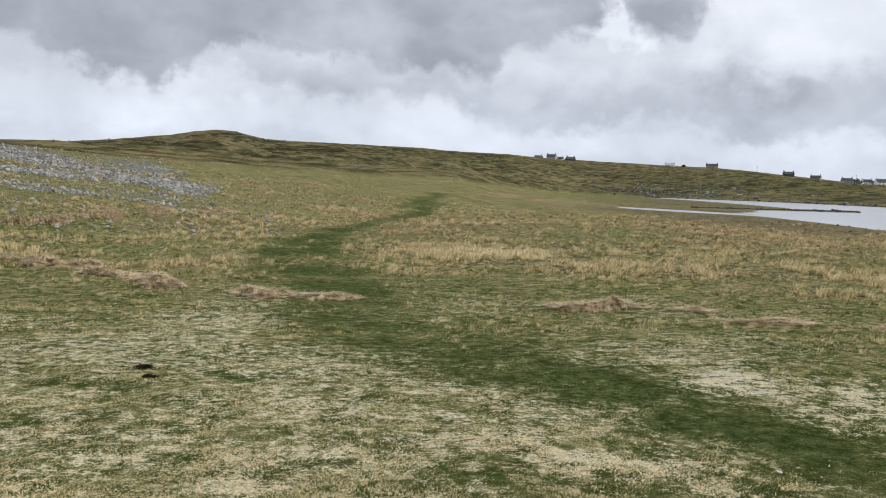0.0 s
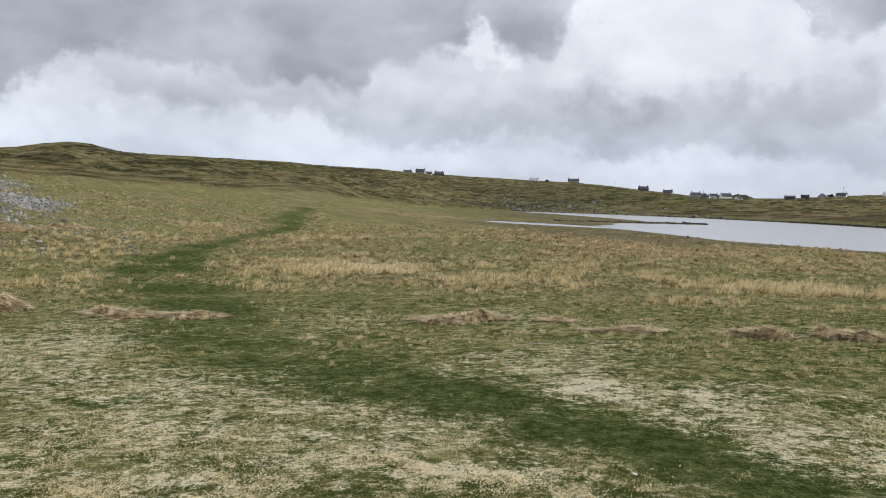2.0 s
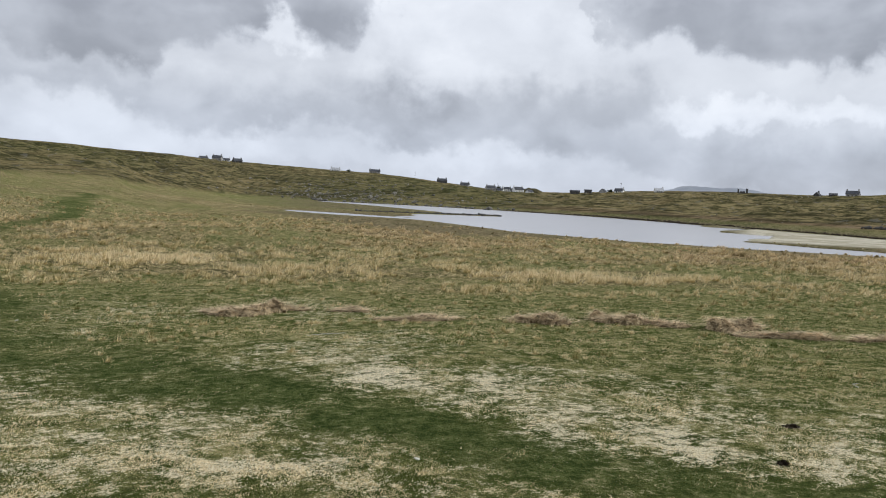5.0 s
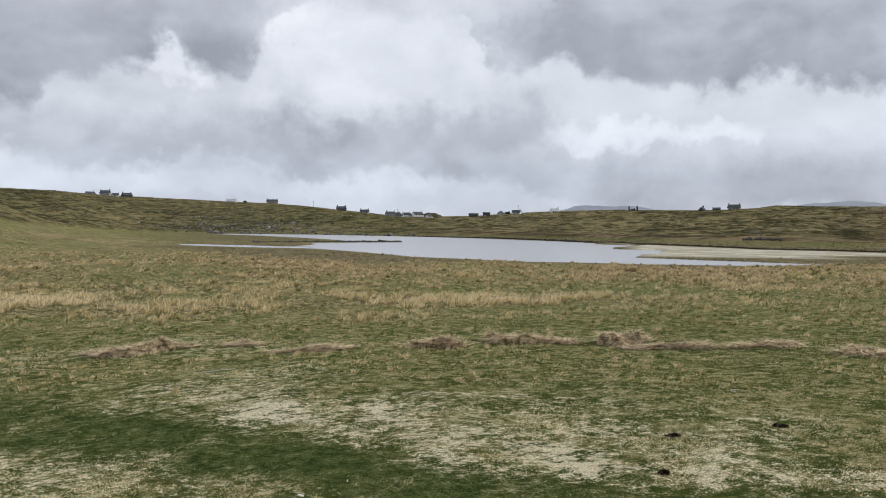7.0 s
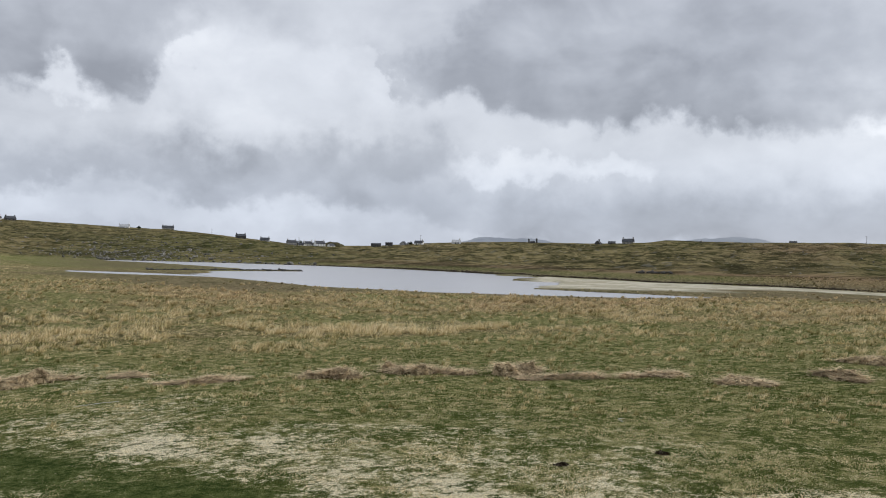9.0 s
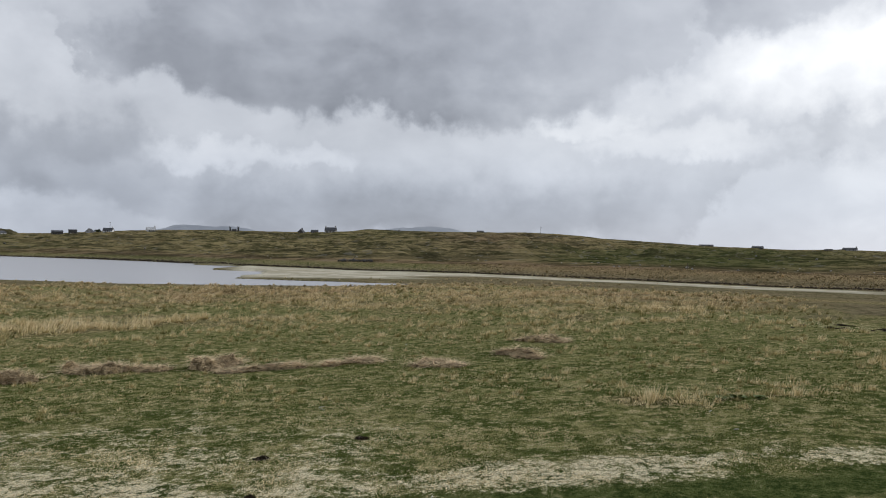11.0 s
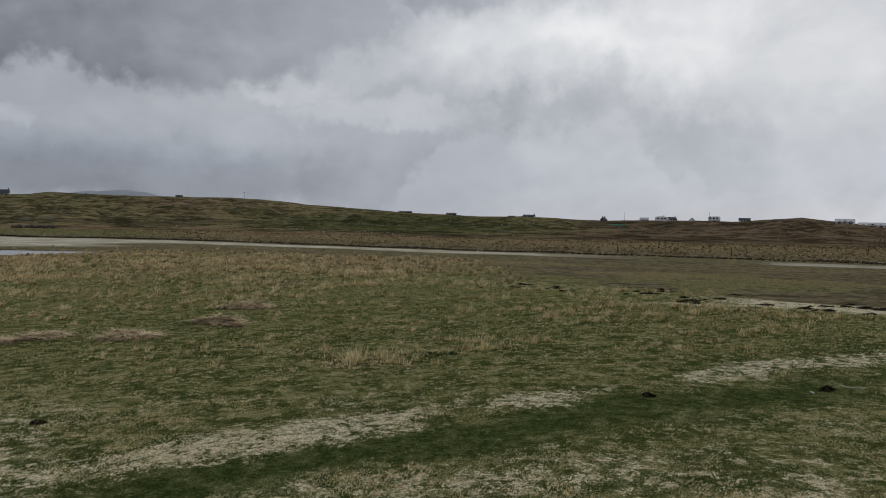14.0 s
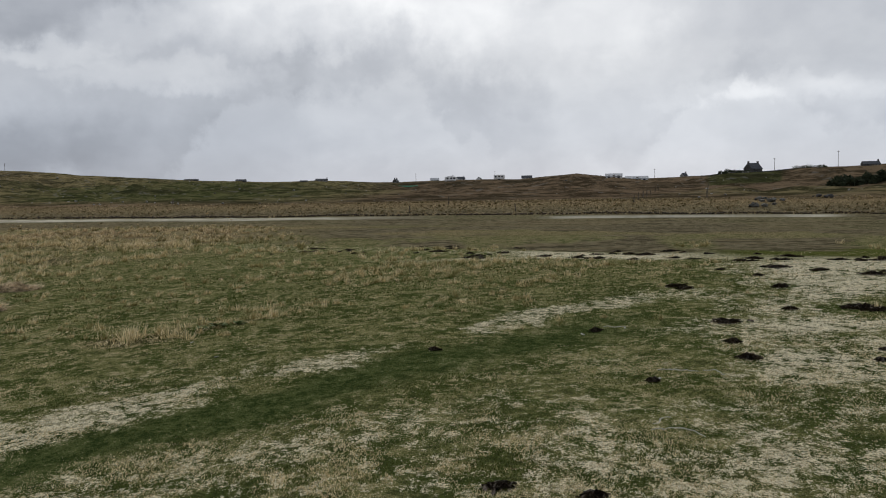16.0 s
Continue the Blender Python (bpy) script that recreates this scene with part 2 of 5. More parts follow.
def land(az, r):
    """Height of the ground at a bearing (degrees) and distance (metres), as arrays of one shape."""
    a = radians(1) * az
    x, y = r * np.sin(a), r * np.cos(a)
    azc = np.clip(np.abs(((az - 42.5 + 180) % 360) - 180), 0, 82.5) * np.sign(((az - 42.5 + 180) % 360) - 180) + 42.5
    plane = lambda rr: rr * (0.0065 * np.sin(a) - 0.036 * np.cos(a))
    r1 = np.full_like(r, 14.0)
    rm, zm, rs, zs = (at_bearing(azc, q) for q in (MEADOW_R, MEADOW_Z, SHORE_R, SHORE_Z))
    rb, zb, rr = (at_bearing(azc, q) for q in (BANK_R, BANK_Z, RIDGE_R))
    zr = 1.55 + rr * np.tan(radians(1) * np.interp(azc, SKY_BEAR, SKY_EL))
    z = np.where(r < r1, plane(r), 0.0)
    seg = lambda ra, za, rc, zc: za + (zc - za) * np.clip((r - ra) / (rc - ra), 0, 1)
    z = np.where(r >= r1, seg(r1, plane(r1), rm, zm), z)
    z = np.where(r >= rm, seg(rm, zm, rs, zs), z)
    z = np.where(r >= rs, seg(rs, zs, rb, zb), z)
    ztop = zb + 1.1
    z = np.where(r >= rb, zb + 1.1 * sstep(r, rb, rb + 4 + 0.03 * rb), z)
    u = np.clip((r - rb - 8) / (rr - rb - 8), 0, 1)
    hill = (0.8 * u + 0.2 * sstep(u, 0, 1)) * (zr - ztop)
    rough = fbm(x, y, 70, 5, 3) * 10.0 + np.abs(fbm(x, y, 26, 5, 9)) * 9.0 + np.abs(fbm(x, y, 8, 3, 10)) * 5.5 - 1.6
    amp = np.clip(u * 6, 0, 1) * (1 - 0.93 * sstep(u, 0.6, 0.98)) * np.clip(zr / 14, 0.35, 1)
    z = np.where(r >= rb + 8, ztop + hill + rough * amp, z)
    cap = 1.55 + r * np.tan(radians(1) * np.interp(azc, SKY_BEAR, SKY_EL)) - 0.0012 * r
    z = np.where((r > rb + 8) & (u < 0.985), np.minimum(z, cap), z)
    z = np.where(r > rr, z - 0.012 * (r - rr) + 0.0, z)
    z = z + np.where(r > rr * 0.9, fbm(x, y, 14, 3, 5) * 0.7, 0)
    # lagoon bed
    wob = fbm(x, y, 22, 4, 12) * 9
    inner = sstep(r + wob * 0.5, rs - 2, rs + 4) * (1 - sstep(r, rb - 2.5, rb + 1.5))
    bound = 43.2 + 7.5 * (1 - sstep(r, 76, 87)) - 2.5 * sstep(r, 105, 130) + fbm(x, y, 15, 4, 14) * 7
    open_water = sstep(azc, 21.5, 23.5) * (1 - sstep(azc, bound - 0.5, bound + 0.5))
    far_arm = sstep(azc + fbm(x, y, 9, 3, 4) * 1.0, 12.4, 13.4) * sstep(r, np.interp(azc, [12, 14, 18, 21, 23, 26], [318, 300, 232, 190, 171, 166]), 5 + np.interp(azc, [12, 14, 18, 21, 23, 26], [318, 300, 232, 190, 171, 166])) * (azc < 24)
    inlet = sstep(azc + fbm(x, y, 9, 3, 4) * 1.5, 10.0, 12.5) * (1 - sstep(np.abs(r + wob * 0.15 - (138 - (azc - 10.6) * 2.8)), 4.5, 8.0)) * (azc < 24)
    mouth = sstep(azc + fbm(x, y, 16, 3, 15) * 5, 19.0, 21.5) * sstep(r + wob * 0.3, 100, 108) * (1 - sstep(r, 148, 154)) * (azc < 26)
    spit = (1 - sstep(np.abs(r - 160 - (azc - 22) * 0.9), 3.5, 7)) * (1 - sstep(azc, 25.8, 26.4)) * sstep(azc, 9, 11)
    runnel = sstep(azc, 44, 47) * (1 - sstep(np.abs(r + wob * .35 - (78 - (azc - 44) * 0.5)), 1.5, 4)) * (1 - sstep(azc, 56, 60))
    runnel2 = sstep(azc, 97, 100) * (1 - sstep(np.abs(r - 71.0), 0.8, 2.0)) * (1 - sstep(azc, 114, 116))
    wet = np.maximum.reduce([inner * open_water, inner * far_arm, inner * inlet, inner * mouth, inner * runnel * 0.5, runnel2 * 0.55])
    z = z - 0.9 * np.clip(wet - 1.2 * spit, 0, 1)
    # grassy hummock beside the track
    z = z + 0.75 * np.exp(-((x - 5.0) / 9.0) ** 2 - ((y - 41.0) / 6.0) ** 2)
    # small relief: tussocks, wheel hollows, sheep-cropped humps
    near = (1 - sstep(r, 60, 120)) * (1 - 0.8 * sstep(r, rs * 0.85, rs))
    z = z + near * (fbm(x, y, 3.0, 3, 21) * 0.10 + fbm(x, y, 0.6, 3, 22) * 0.035)
    tus = sstep(r, 17, 26) * (1 - sstep(r, rs * 0.85, rs)) * (azc < 70)
    z = z + tus * np.abs(fbm(x, y, 0.9, 3, 23)) * 0.42
    return z


FINE_A = np.arange(-36.0, 126.01, 0.2)
ALL_A = np.concatenate([np.arange(-232.0, -36.0, 4.0), FINE_A])
RINGS = np.concatenate([np.geomspace(0.004, 2.4, 12), np.geomspace(2.5, 118, 380), np.geomspace(119, 1250, 230), np.geomspace(1320, 4600, 18)])
GA, GR = np.meshgrid(ALL_A, RINGS, indexing="ij")
GZ = land(GA, GR)


def ground_z(x, y):
    """Height of the ground sheet at a place."""
    x, y = np.asarray(x, float), np.asarray(y, float)
    r = np.hypot(x, y)
    az = (np.degrees(np.arctan2(x, y)) + 232) % 360 - 232
    i = np.clip(np.interp(az, ALL_A, np.arange(len(ALL_A))), 0, len(ALL_A) - 1.001)
    j = np.clip(np.interp(r, RINGS, np.arange(len(RINGS))), 0, len(RINGS) - 1.001)
    i0, j0 = i.astype(int), j.astype(int)
    fi, fj = i - i0, j - j0
    return ((GZ[i0, j0] * (1 - fi) + GZ[i0 + 1, j0] * fi) * (1 - fj) + (GZ[i0, j0 + 1] * (1 - fi) + GZ[i0 + 1, j0 + 1] * fi) * fj)


def spot(bearing, dist):
    """x, y and ground height at a bearing and distance."""
    x, y = dist * math.sin(radians(bearing)), dist * math.cos(radians(bearing))
    return x, y, float(ground_z(x, y))


# ---------------------------------------------------------------- what grows where
PATH = [(-2.2, 103), (-2.8, 87), (-4.0, 62), (-5.2, 47), (-6.0, 36), (-5.0, 25), (-2.9, 17.3), (-1.5, 12.1), (0, 9.6), (.85, 8.0),
        (1.7, 6.9), (2.2, 6.0), (2.7, 5.3), (3.2, 4.3), (4.3, 3.2), (5.5, 2.3), (6.4, 1.3), (7.2, .45), (8.3, -.85), (8.8, -1.9), (8.2, -2.6)]
PATH_W = [1.2, 1.1, 1.0, .85, 1.0, 1.4, 1.2, 1.0, .95, .75, .5, .42, .45, .45, .4, .4, .45, .5, .5, .4, .25]
# pale dry patches: x, y, half length, half depth, weight
BARE_A = [(1.9, 9.2, 1.4, 1.2, .7), (-3.5, 7.7, 1.1, .9, .8), (-1.1, 8.0, .9, 1.2, .8), (2.75, 7.4, 1.4, .9, 1.3), (1.5, 6.65, .35, .35, 1), (1.1, 5.0, .7, .45, 1.1),
          (-1.8, 4.7, 1.1, .6, .8), (-.5, 5.2, 1.2, .55, .75), (.6, 5.8, .45, .45, .8), (3.9, 5.5, .8, .8, 1.3), (3.9, 4.6, .9, .6, 1.2),
          (4.8, 4.2, .8, .55, .8), (4.9, 7.5, .9, .6, .55), (5.1, 1.2, 1.0, .35, 1), (4.6, 2.4, .7, .4, .8)]
BARE_B = [(5.6, .45, .8, .4, .5), (5.7, -.75, .5, .5, .5), (5.2, -2.5, .7, .9, .8), (7.3, -3.4, .7, .5, 1.1),
          (8.4, -2.9, 1.0, .5, .8), (10.4, -3.4, 1.0, .6, .8), (17.0, -3.4, 3.5, .5, 1.3),
          (14.5, -8.0, 3, 1.4, 1.3), (6.0, -4.6, 1.5, 1.2, 1), (4.6, -1.9, 1.1, .7, .7), (4.4, -.9, .9, .5, .6)]
# pale sand along the outer edge of the track
VERGE = [(4.6, 4.0), (5.45, 3.35), (6.0, 2.7), (6.55, 2.05), (7.1, 1.6), (7.6, .9), (8.1, .3), (8.9, -.5), (9.5, -1.0), (9.9, -1.9), (10.6, -3.0)]
VERGE_W = [.42, .42, .4, .36, .36, .28, .22, .2, .36, .3, .35]
# blown sand at the edge of the mudflat
BARE_S = [(5.0, -3.0, .8, .9, .9), (6.9, -3.5, 1.0, .55, 1.2), (8.0, -4.2, 1.0, .4, 1.3), (9.2, -3.8, .6, .5, .7), (10.2, -4.7, .7, .8, 1.2), (11.3, -5.6, 1.2, 1.0, 1.4), (12.4, -6.6, 1.6, 1.0, 1.3), (14.5, -8, 3, 1.5, 1.2), (6, -4.6, 1.5, 1.2, 1), (17, -3.4, 3.5, .5, 1.2)]
STRAW = [(14.5, -1.5, 3.5, 2.5, .35), (1.35, 27.0, 1.7, 1.6, 2.2), (3.4, 22, 2.2, 1.6, .45), (5.6, 21.0, 2.8, 1.4, .5), (7.6, 17, 2.2, 1.0, .4), (29.6, 10, 2, 1.6, 1.3), (9.25, 3.0, .55, .35, 1.4),
         (10.3, 1.9, .6, .3, .6), (12, 20, 5, 2, .35), (18, 15, 4, 2, .35), (-8, 62, 3, 3, .9)]


def seg_dist(x, y, pts, widths):
    """Distance to a bent line, in units of its half width there."""
    best = np.full(np.shape(x), 1e9)
    for (ax, ay), (bx, by), wa, wb in zip(pts, pts[1:], widths, widths[1:]):
        dx, dy = bx - ax, by - ay
        t = np.clip(((x - ax) * dx + (y - ay) * dy) / (dx * dx + dy * dy), 0, 1)
        best = np.minimum(best, np.hypot(x - ax - t * dx, y - ay - t * dy) / (wa + (wb - wa) * t))
    return best


def patches(x, y, table):
    out = np.zeros(np.shape(x))
    for px, py, a, b, wgt in table:
        d = math.hypot(px, py)
        ux, uy = py / d, -px / d            # long side lies across the line of sight from the path's bend
        s, t = (x - px) * ux + (y - py) * uy, (x - px) * uy * -1 + (y - py) * ux
        out = out + wgt * np.exp(-((s / a) ** 2 + (t / b) ** 2))
    return out


def cover(x, y):
    """Shares of the ground's kinds of cover at a place: path, bare, straw, heath, shingle, mud, flat, weed, hill, lawn, russet, croft."""
    r = np.hypot(x, y)
    az = np.clip((np.degrees(np.arctan2(x, y)) + 137.5) % 360 - 137.5, -40, 125)
    rs, rb = at_bearing(az, SHORE_R), at_bearing(az, BANK_R)
    wx, wy = x + fbm(x, y, 1.2, 3, 31) * 1.0, y + fbm(x, y, 1.2, 3, 32) * 1.0
    path = (1 - sstep(seg_dist(wx + fbm(x, y, 5, 3, 25) * 0.04 * r, wy, PATH, PATH_W), 0.4, 1.7)) * np.clip(0.98 - 0.16 * sstep(r, 9, 14) + 2.8 * fbm(x, y, 1.4, 4, 30, 0.7), 0.15, 1)
    bare = patches(wx, wy, BARE_A) + patches(wx, wy, BARE_B)
    bare = np.clip(bare, 0, 1.4) * np.clip(0.85 + 2.4 * fbm(x, y, 0.4, 3, 29), 0.15, 1.2)
    bare = np.maximum(bare, 0.72 * (1 - sstep(r, 7.5, 11)) * np.clip(0.6 + 2.0 * fbm(x, y, 0.8, 4, 33), 0, 1.3) * (1 - 0.65 * sstep(az, 46, 60) * np.maximum(sstep(r, 5, 7), 0.6 * sstep(az, 70, 85))))
    bare = np.maximum(bare, 0.75 * (1 - sstep(r, 11, 21)) * (1 - 0.9 * sstep(az, 8, 34)) * np.clip(0.45 + 2.4 * fbm(x, y, 1.7, 4, 28), 0, 1))
    bare = np.maximum(bare, 1.45 * np.clip(patches(wx, wy, BARE_S), 0, 1.1) * np.clip(0.85 + 1.5 * fbm(x, y, 0.8, 3, 24), 0.3, 1.15))
    verge = (1 - sstep(seg_dist(x + fbm(x, y, 0.5, 3, 17) * 0.5, y + fbm(x, y, 0.5, 3, 18) * 0.5, VERGE, VERGE_W), 0.55, 1.25)) * np.clip(0.66 + 3.4 * fbm(x, y, 1.0, 4, 19, 0.6), 0.0, 1.0)
    path = path * (1 - np.clip(verge, 0, 1))
    bare = np.maximum(bare * (1 - 0.88 * path), 1.1 * verge)
    straw = patches(wx, wy, STRAW)
    outer = np.interp(az, [5, 11], [1, 0]) * rb * 1.25 + np.interp(az, [5, 11], [0, 1]) * rs
    band = sstep(r, 15, 24) * (1 - sstep(r, outer * .8, outer))
    straw = straw + band * np.clip(0.46 + 1.5 * fbm(x, y, 5, 4, 34) + 1.5 * fbm(x, y, 1.1, 3, 26), 0, 1.0) * (1 - 0.6 * sstep(az, 60, 80))
    straw = straw + 0.9 * sstep(r, 126, 134) * (1 - sstep(r, 158, 162)) * (az > 2) * (az < 20)
    straw = straw * (1 - 0.9 * path)
    heath = sstep(r, 26, 40) * (1 - sstep(r, rb - 12, rb - 8)) * (1 - sstep(r, rs - 3, rs + 3) * (az < 50)) * (0.4 + 0.6 * sstep(az, 6, 24)) * sstep(az, -16, -2) * np.clip(0.62 + 1.6 * fbm(x, y, 9, 3, 35) + 1.4 * fbm(x, y, 2, 3, 16), 0, 1)
    shingle = np.clip(0.62 + 2.6 * fbm(x, y * 2, 7, 3, 27), 0, 1) * (1 - sstep(az + fbm(x, y, 12, 3, 36) * 8, -21, -17)) * sstep(r + fbm(x, y, 9, 3, 37) * 16, 50, 54) * (1 - sstep(r, 80, 86))
    edge = np.interp(az, [55, 69, 73, 81, 92, 105, 117, 125], [54, 38, 31.5, 26, 21, 17.5, 15, 14]) + fbm(x, y, 5, 3, 38) * 2.5
    mud = sstep(r, edge, edge * 1.06) * (1 - sstep(r, rb, rb + 2)) * (0.35 * sstep(az, 60, 70) + 0.65 * sstep(az, 76, 86))
    streak = sstep(fbm(az * 0.9, r * (1 - 0.004 * az), 6, 4, 45), 0.02, 0.12)
    mud = mud * (1 - 0.75 * streak)
    strand = sstep(r, edge * .86, edge * .92) * (1 - sstep(r, edge * 1.0, edge * 1.04)) * sstep(az, 70, 80)
    bare = np.maximum(bare, 1.5 * strand * (0.2 + 0.8 * sstep(az, 93, 99)))
    mud = np.maximum(mud, 0.8 * sstep(r + fbm(x, y, 10, 3, 43) * 12, rs - 14, rs - 2) * (1 - sstep(r, rb + 2, rb + 5)) * sstep(az + fbm(x, y, 30, 3, 44) * 6, 7, 15) * (1 - 0.7 * (r > 140) * (r < 170) * (az < 22)))
    # short dark salt marsh between the tussocks and the water
    marsh = np.interp(az, [8, 13, 19, 22, 25, 30, 36], [112, 90, 68, 58, 58, 64, 68])
    mud = np.maximum(mud, 0.75 * sstep(r + fbm(x, y, 9, 3, 46) * 14, marsh - 4, marsh + 4) * (1 - sstep(r, rs, rs + 4)) * sstep(az, 6, 10) * (1 - sstep(az, 33, 38)))
    sandflat = sstep(az, 40, 44) * (1 - sstep(az, 80, 92)) * (1 - sstep(np.abs(r - rb + np.interp(az, [55, 66], [9, 4]) + fbm(x, y, 12, 3, 42) * np.interp(az, [55, 66], [8, 3])) / np.interp(az, [55, 66], [1, 0.38]), 6, 8.5))
    sandflat = np.maximum(sandflat, sstep(az, 41, 43) * (1 - sstep(az + fbm(x, y, 8, 3, 41) * 6, 52, 56)) * sstep(r, 84, 90) * (1 - sstep(r, rb - 5, rb)))
    sandflat = np.maximum(sandflat, sstep(az, 97, 100) * (1 - sstep(az, 115, 118)) * (1 - sstep(np.abs(r - 71), 1.5, 3)))
    weed = sstep(fbm(x, y, 4, 4, 39), -0.08, 0.1) * sstep(r, 14, 17) * (1 - sstep(r, 20, 26)) * sstep(az, 105, 112)
    hill = sstep(r, rb + 2, rb + 9)
    reed = sstep(r, rb - 1.5, rb + 0.5) * (1 - sstep(r, rb + 10, rb + 18)) * sstep(az, 54, 62)
    hill = hill * (1 - 0.3 * reed)
    straw = np.maximum(straw, 0.15 * reed)
    heath = np.maximum(heath, 0.95 * reed)
    u = np.clip((r - rb - 8) / (at_bearing(az, RIDGE_R) - rb - 8), 0, 1)
    wa, wu = az + fbm(x, y, 60, 3, 61) * 6, u + fbm(x, y, 60, 3, 62) * 0.25
    lawn = hill * (.5 * np.exp(-((wa + 4) / 7) ** 4 - ((wu - .45) / .3) ** 4) + np.exp(-((wa - 72) / 9) ** 4 - ((wu - .16) / .2) ** 4) + .55 * np.exp(-((wa - 20) / 9) ** 4 - ((wu - .25) / .3) ** 4) + .6 * np.exp(-((wa - 50) / 7) ** 2 - ((wu - .7) / .3) ** 2))
    russet = 0.9 * reed + hill * (np.exp(-((wa - 99) / 11) ** 4 - ((wu - .4) / .35) ** 4) + .5 * np.exp(-((wa - 60) / 5) ** 2 - ((wu - .5) / .3) ** 2) + .6 * (1 - sstep(u, .0, .06)) * sstep(az, 24, 30) + 0.95 * sstep(wa, 82, 92) * sstep(wu, .0, .05))
    # broad darker heather tone; also puts the right hillside's shade into the colour
    moor = hill * (0.3 * sstep(wa, 60, 80) + 0.2 * (1 - sstep(wa, 20, 40)))
    croft = hill * sstep(az, 108.6, 108.9) * (1 - sstep(az, 113.2, 113.6)) * sstep(u, .1, .14)
    return path, np.clip(bare, 0, 1.6), np.clip(straw, 0, 1.9), heath, shingle, mud, sandflat, weed, hill, np.clip(lawn, 0, 1), np.clip(russet, 0, 1), np.maximum(croft, moor)

# ---------------------------------------------------------------- materials
def material(name, rough=0.85, metal=0.0, spec=0.3):
    m = bpy.data.materials.new(name)
    m.use_nodes = True
    nt = m.node_tree
    b = nt.nodes["Principled BSDF"]
    b.inputs["Roughness"].default_value = rough
    b.inputs["Metallic"].default_value = metal
    b.inputs["Specular IOR Level"].default_value = spec
    return m, nt, b


def bump(nt, b, height, strength=0.4, dist=0.02):
    n = nt.nodes.new("ShaderNodeBump")
    n.inputs["Strength"].default_value = strength
    n.inputs["Distance"].default_value = dist
    nt.links.new(height, n.inputs["Height"])
    nt.links.new(n.outputs[0], b.inputs["Normal"])


def position(nt):
    return nt.nodes.new("ShaderNodeNewGeometry").outputs["Position"]


def attr(nt, name):
    n = nt.nodes.new("ShaderNodeAttribute")
    n.attribute_name = name
    return n


def plain(name, low, high, scale=3.0, rough=0.85, relief=0.3, dist=0.02, spec=0.3, fine=None, metal=0.0):
    """A weathered surface between two tones, varied at two scales."""
    m, nt, b = material(name, rough, metal, spec)
    p = position(nt)
    a = noise_node(nt, p, scale, 5, 0.6)
    c = noise_node(nt, p, fine or scale * 9, 4, 0.6)
    f = mth(nt, "ADD", mth(nt, "MULTIPLY", a.outputs[0], 0.6), mth(nt, "MULTIPLY", c.outputs[0], 0.4))
    nt.links.new(mix(nt, step01(nt, f, 0.41, 0.59), low, high), b.inputs["Base Color"])
    bump(nt, b, c.outputs[0], relief, dist)
    return m


def grit(nt, p, scale, detail, rough):
    """Noise spread over the whole range from 0 to 1."""
    n = noise_node(nt, p, scale, detail, rough)
    return mth(nt, "ADD", mth(nt, "MULTIPLY", mth(nt, "SUBTRACT", n.outputs[0], 0.5), 1.9), 0.5, True)


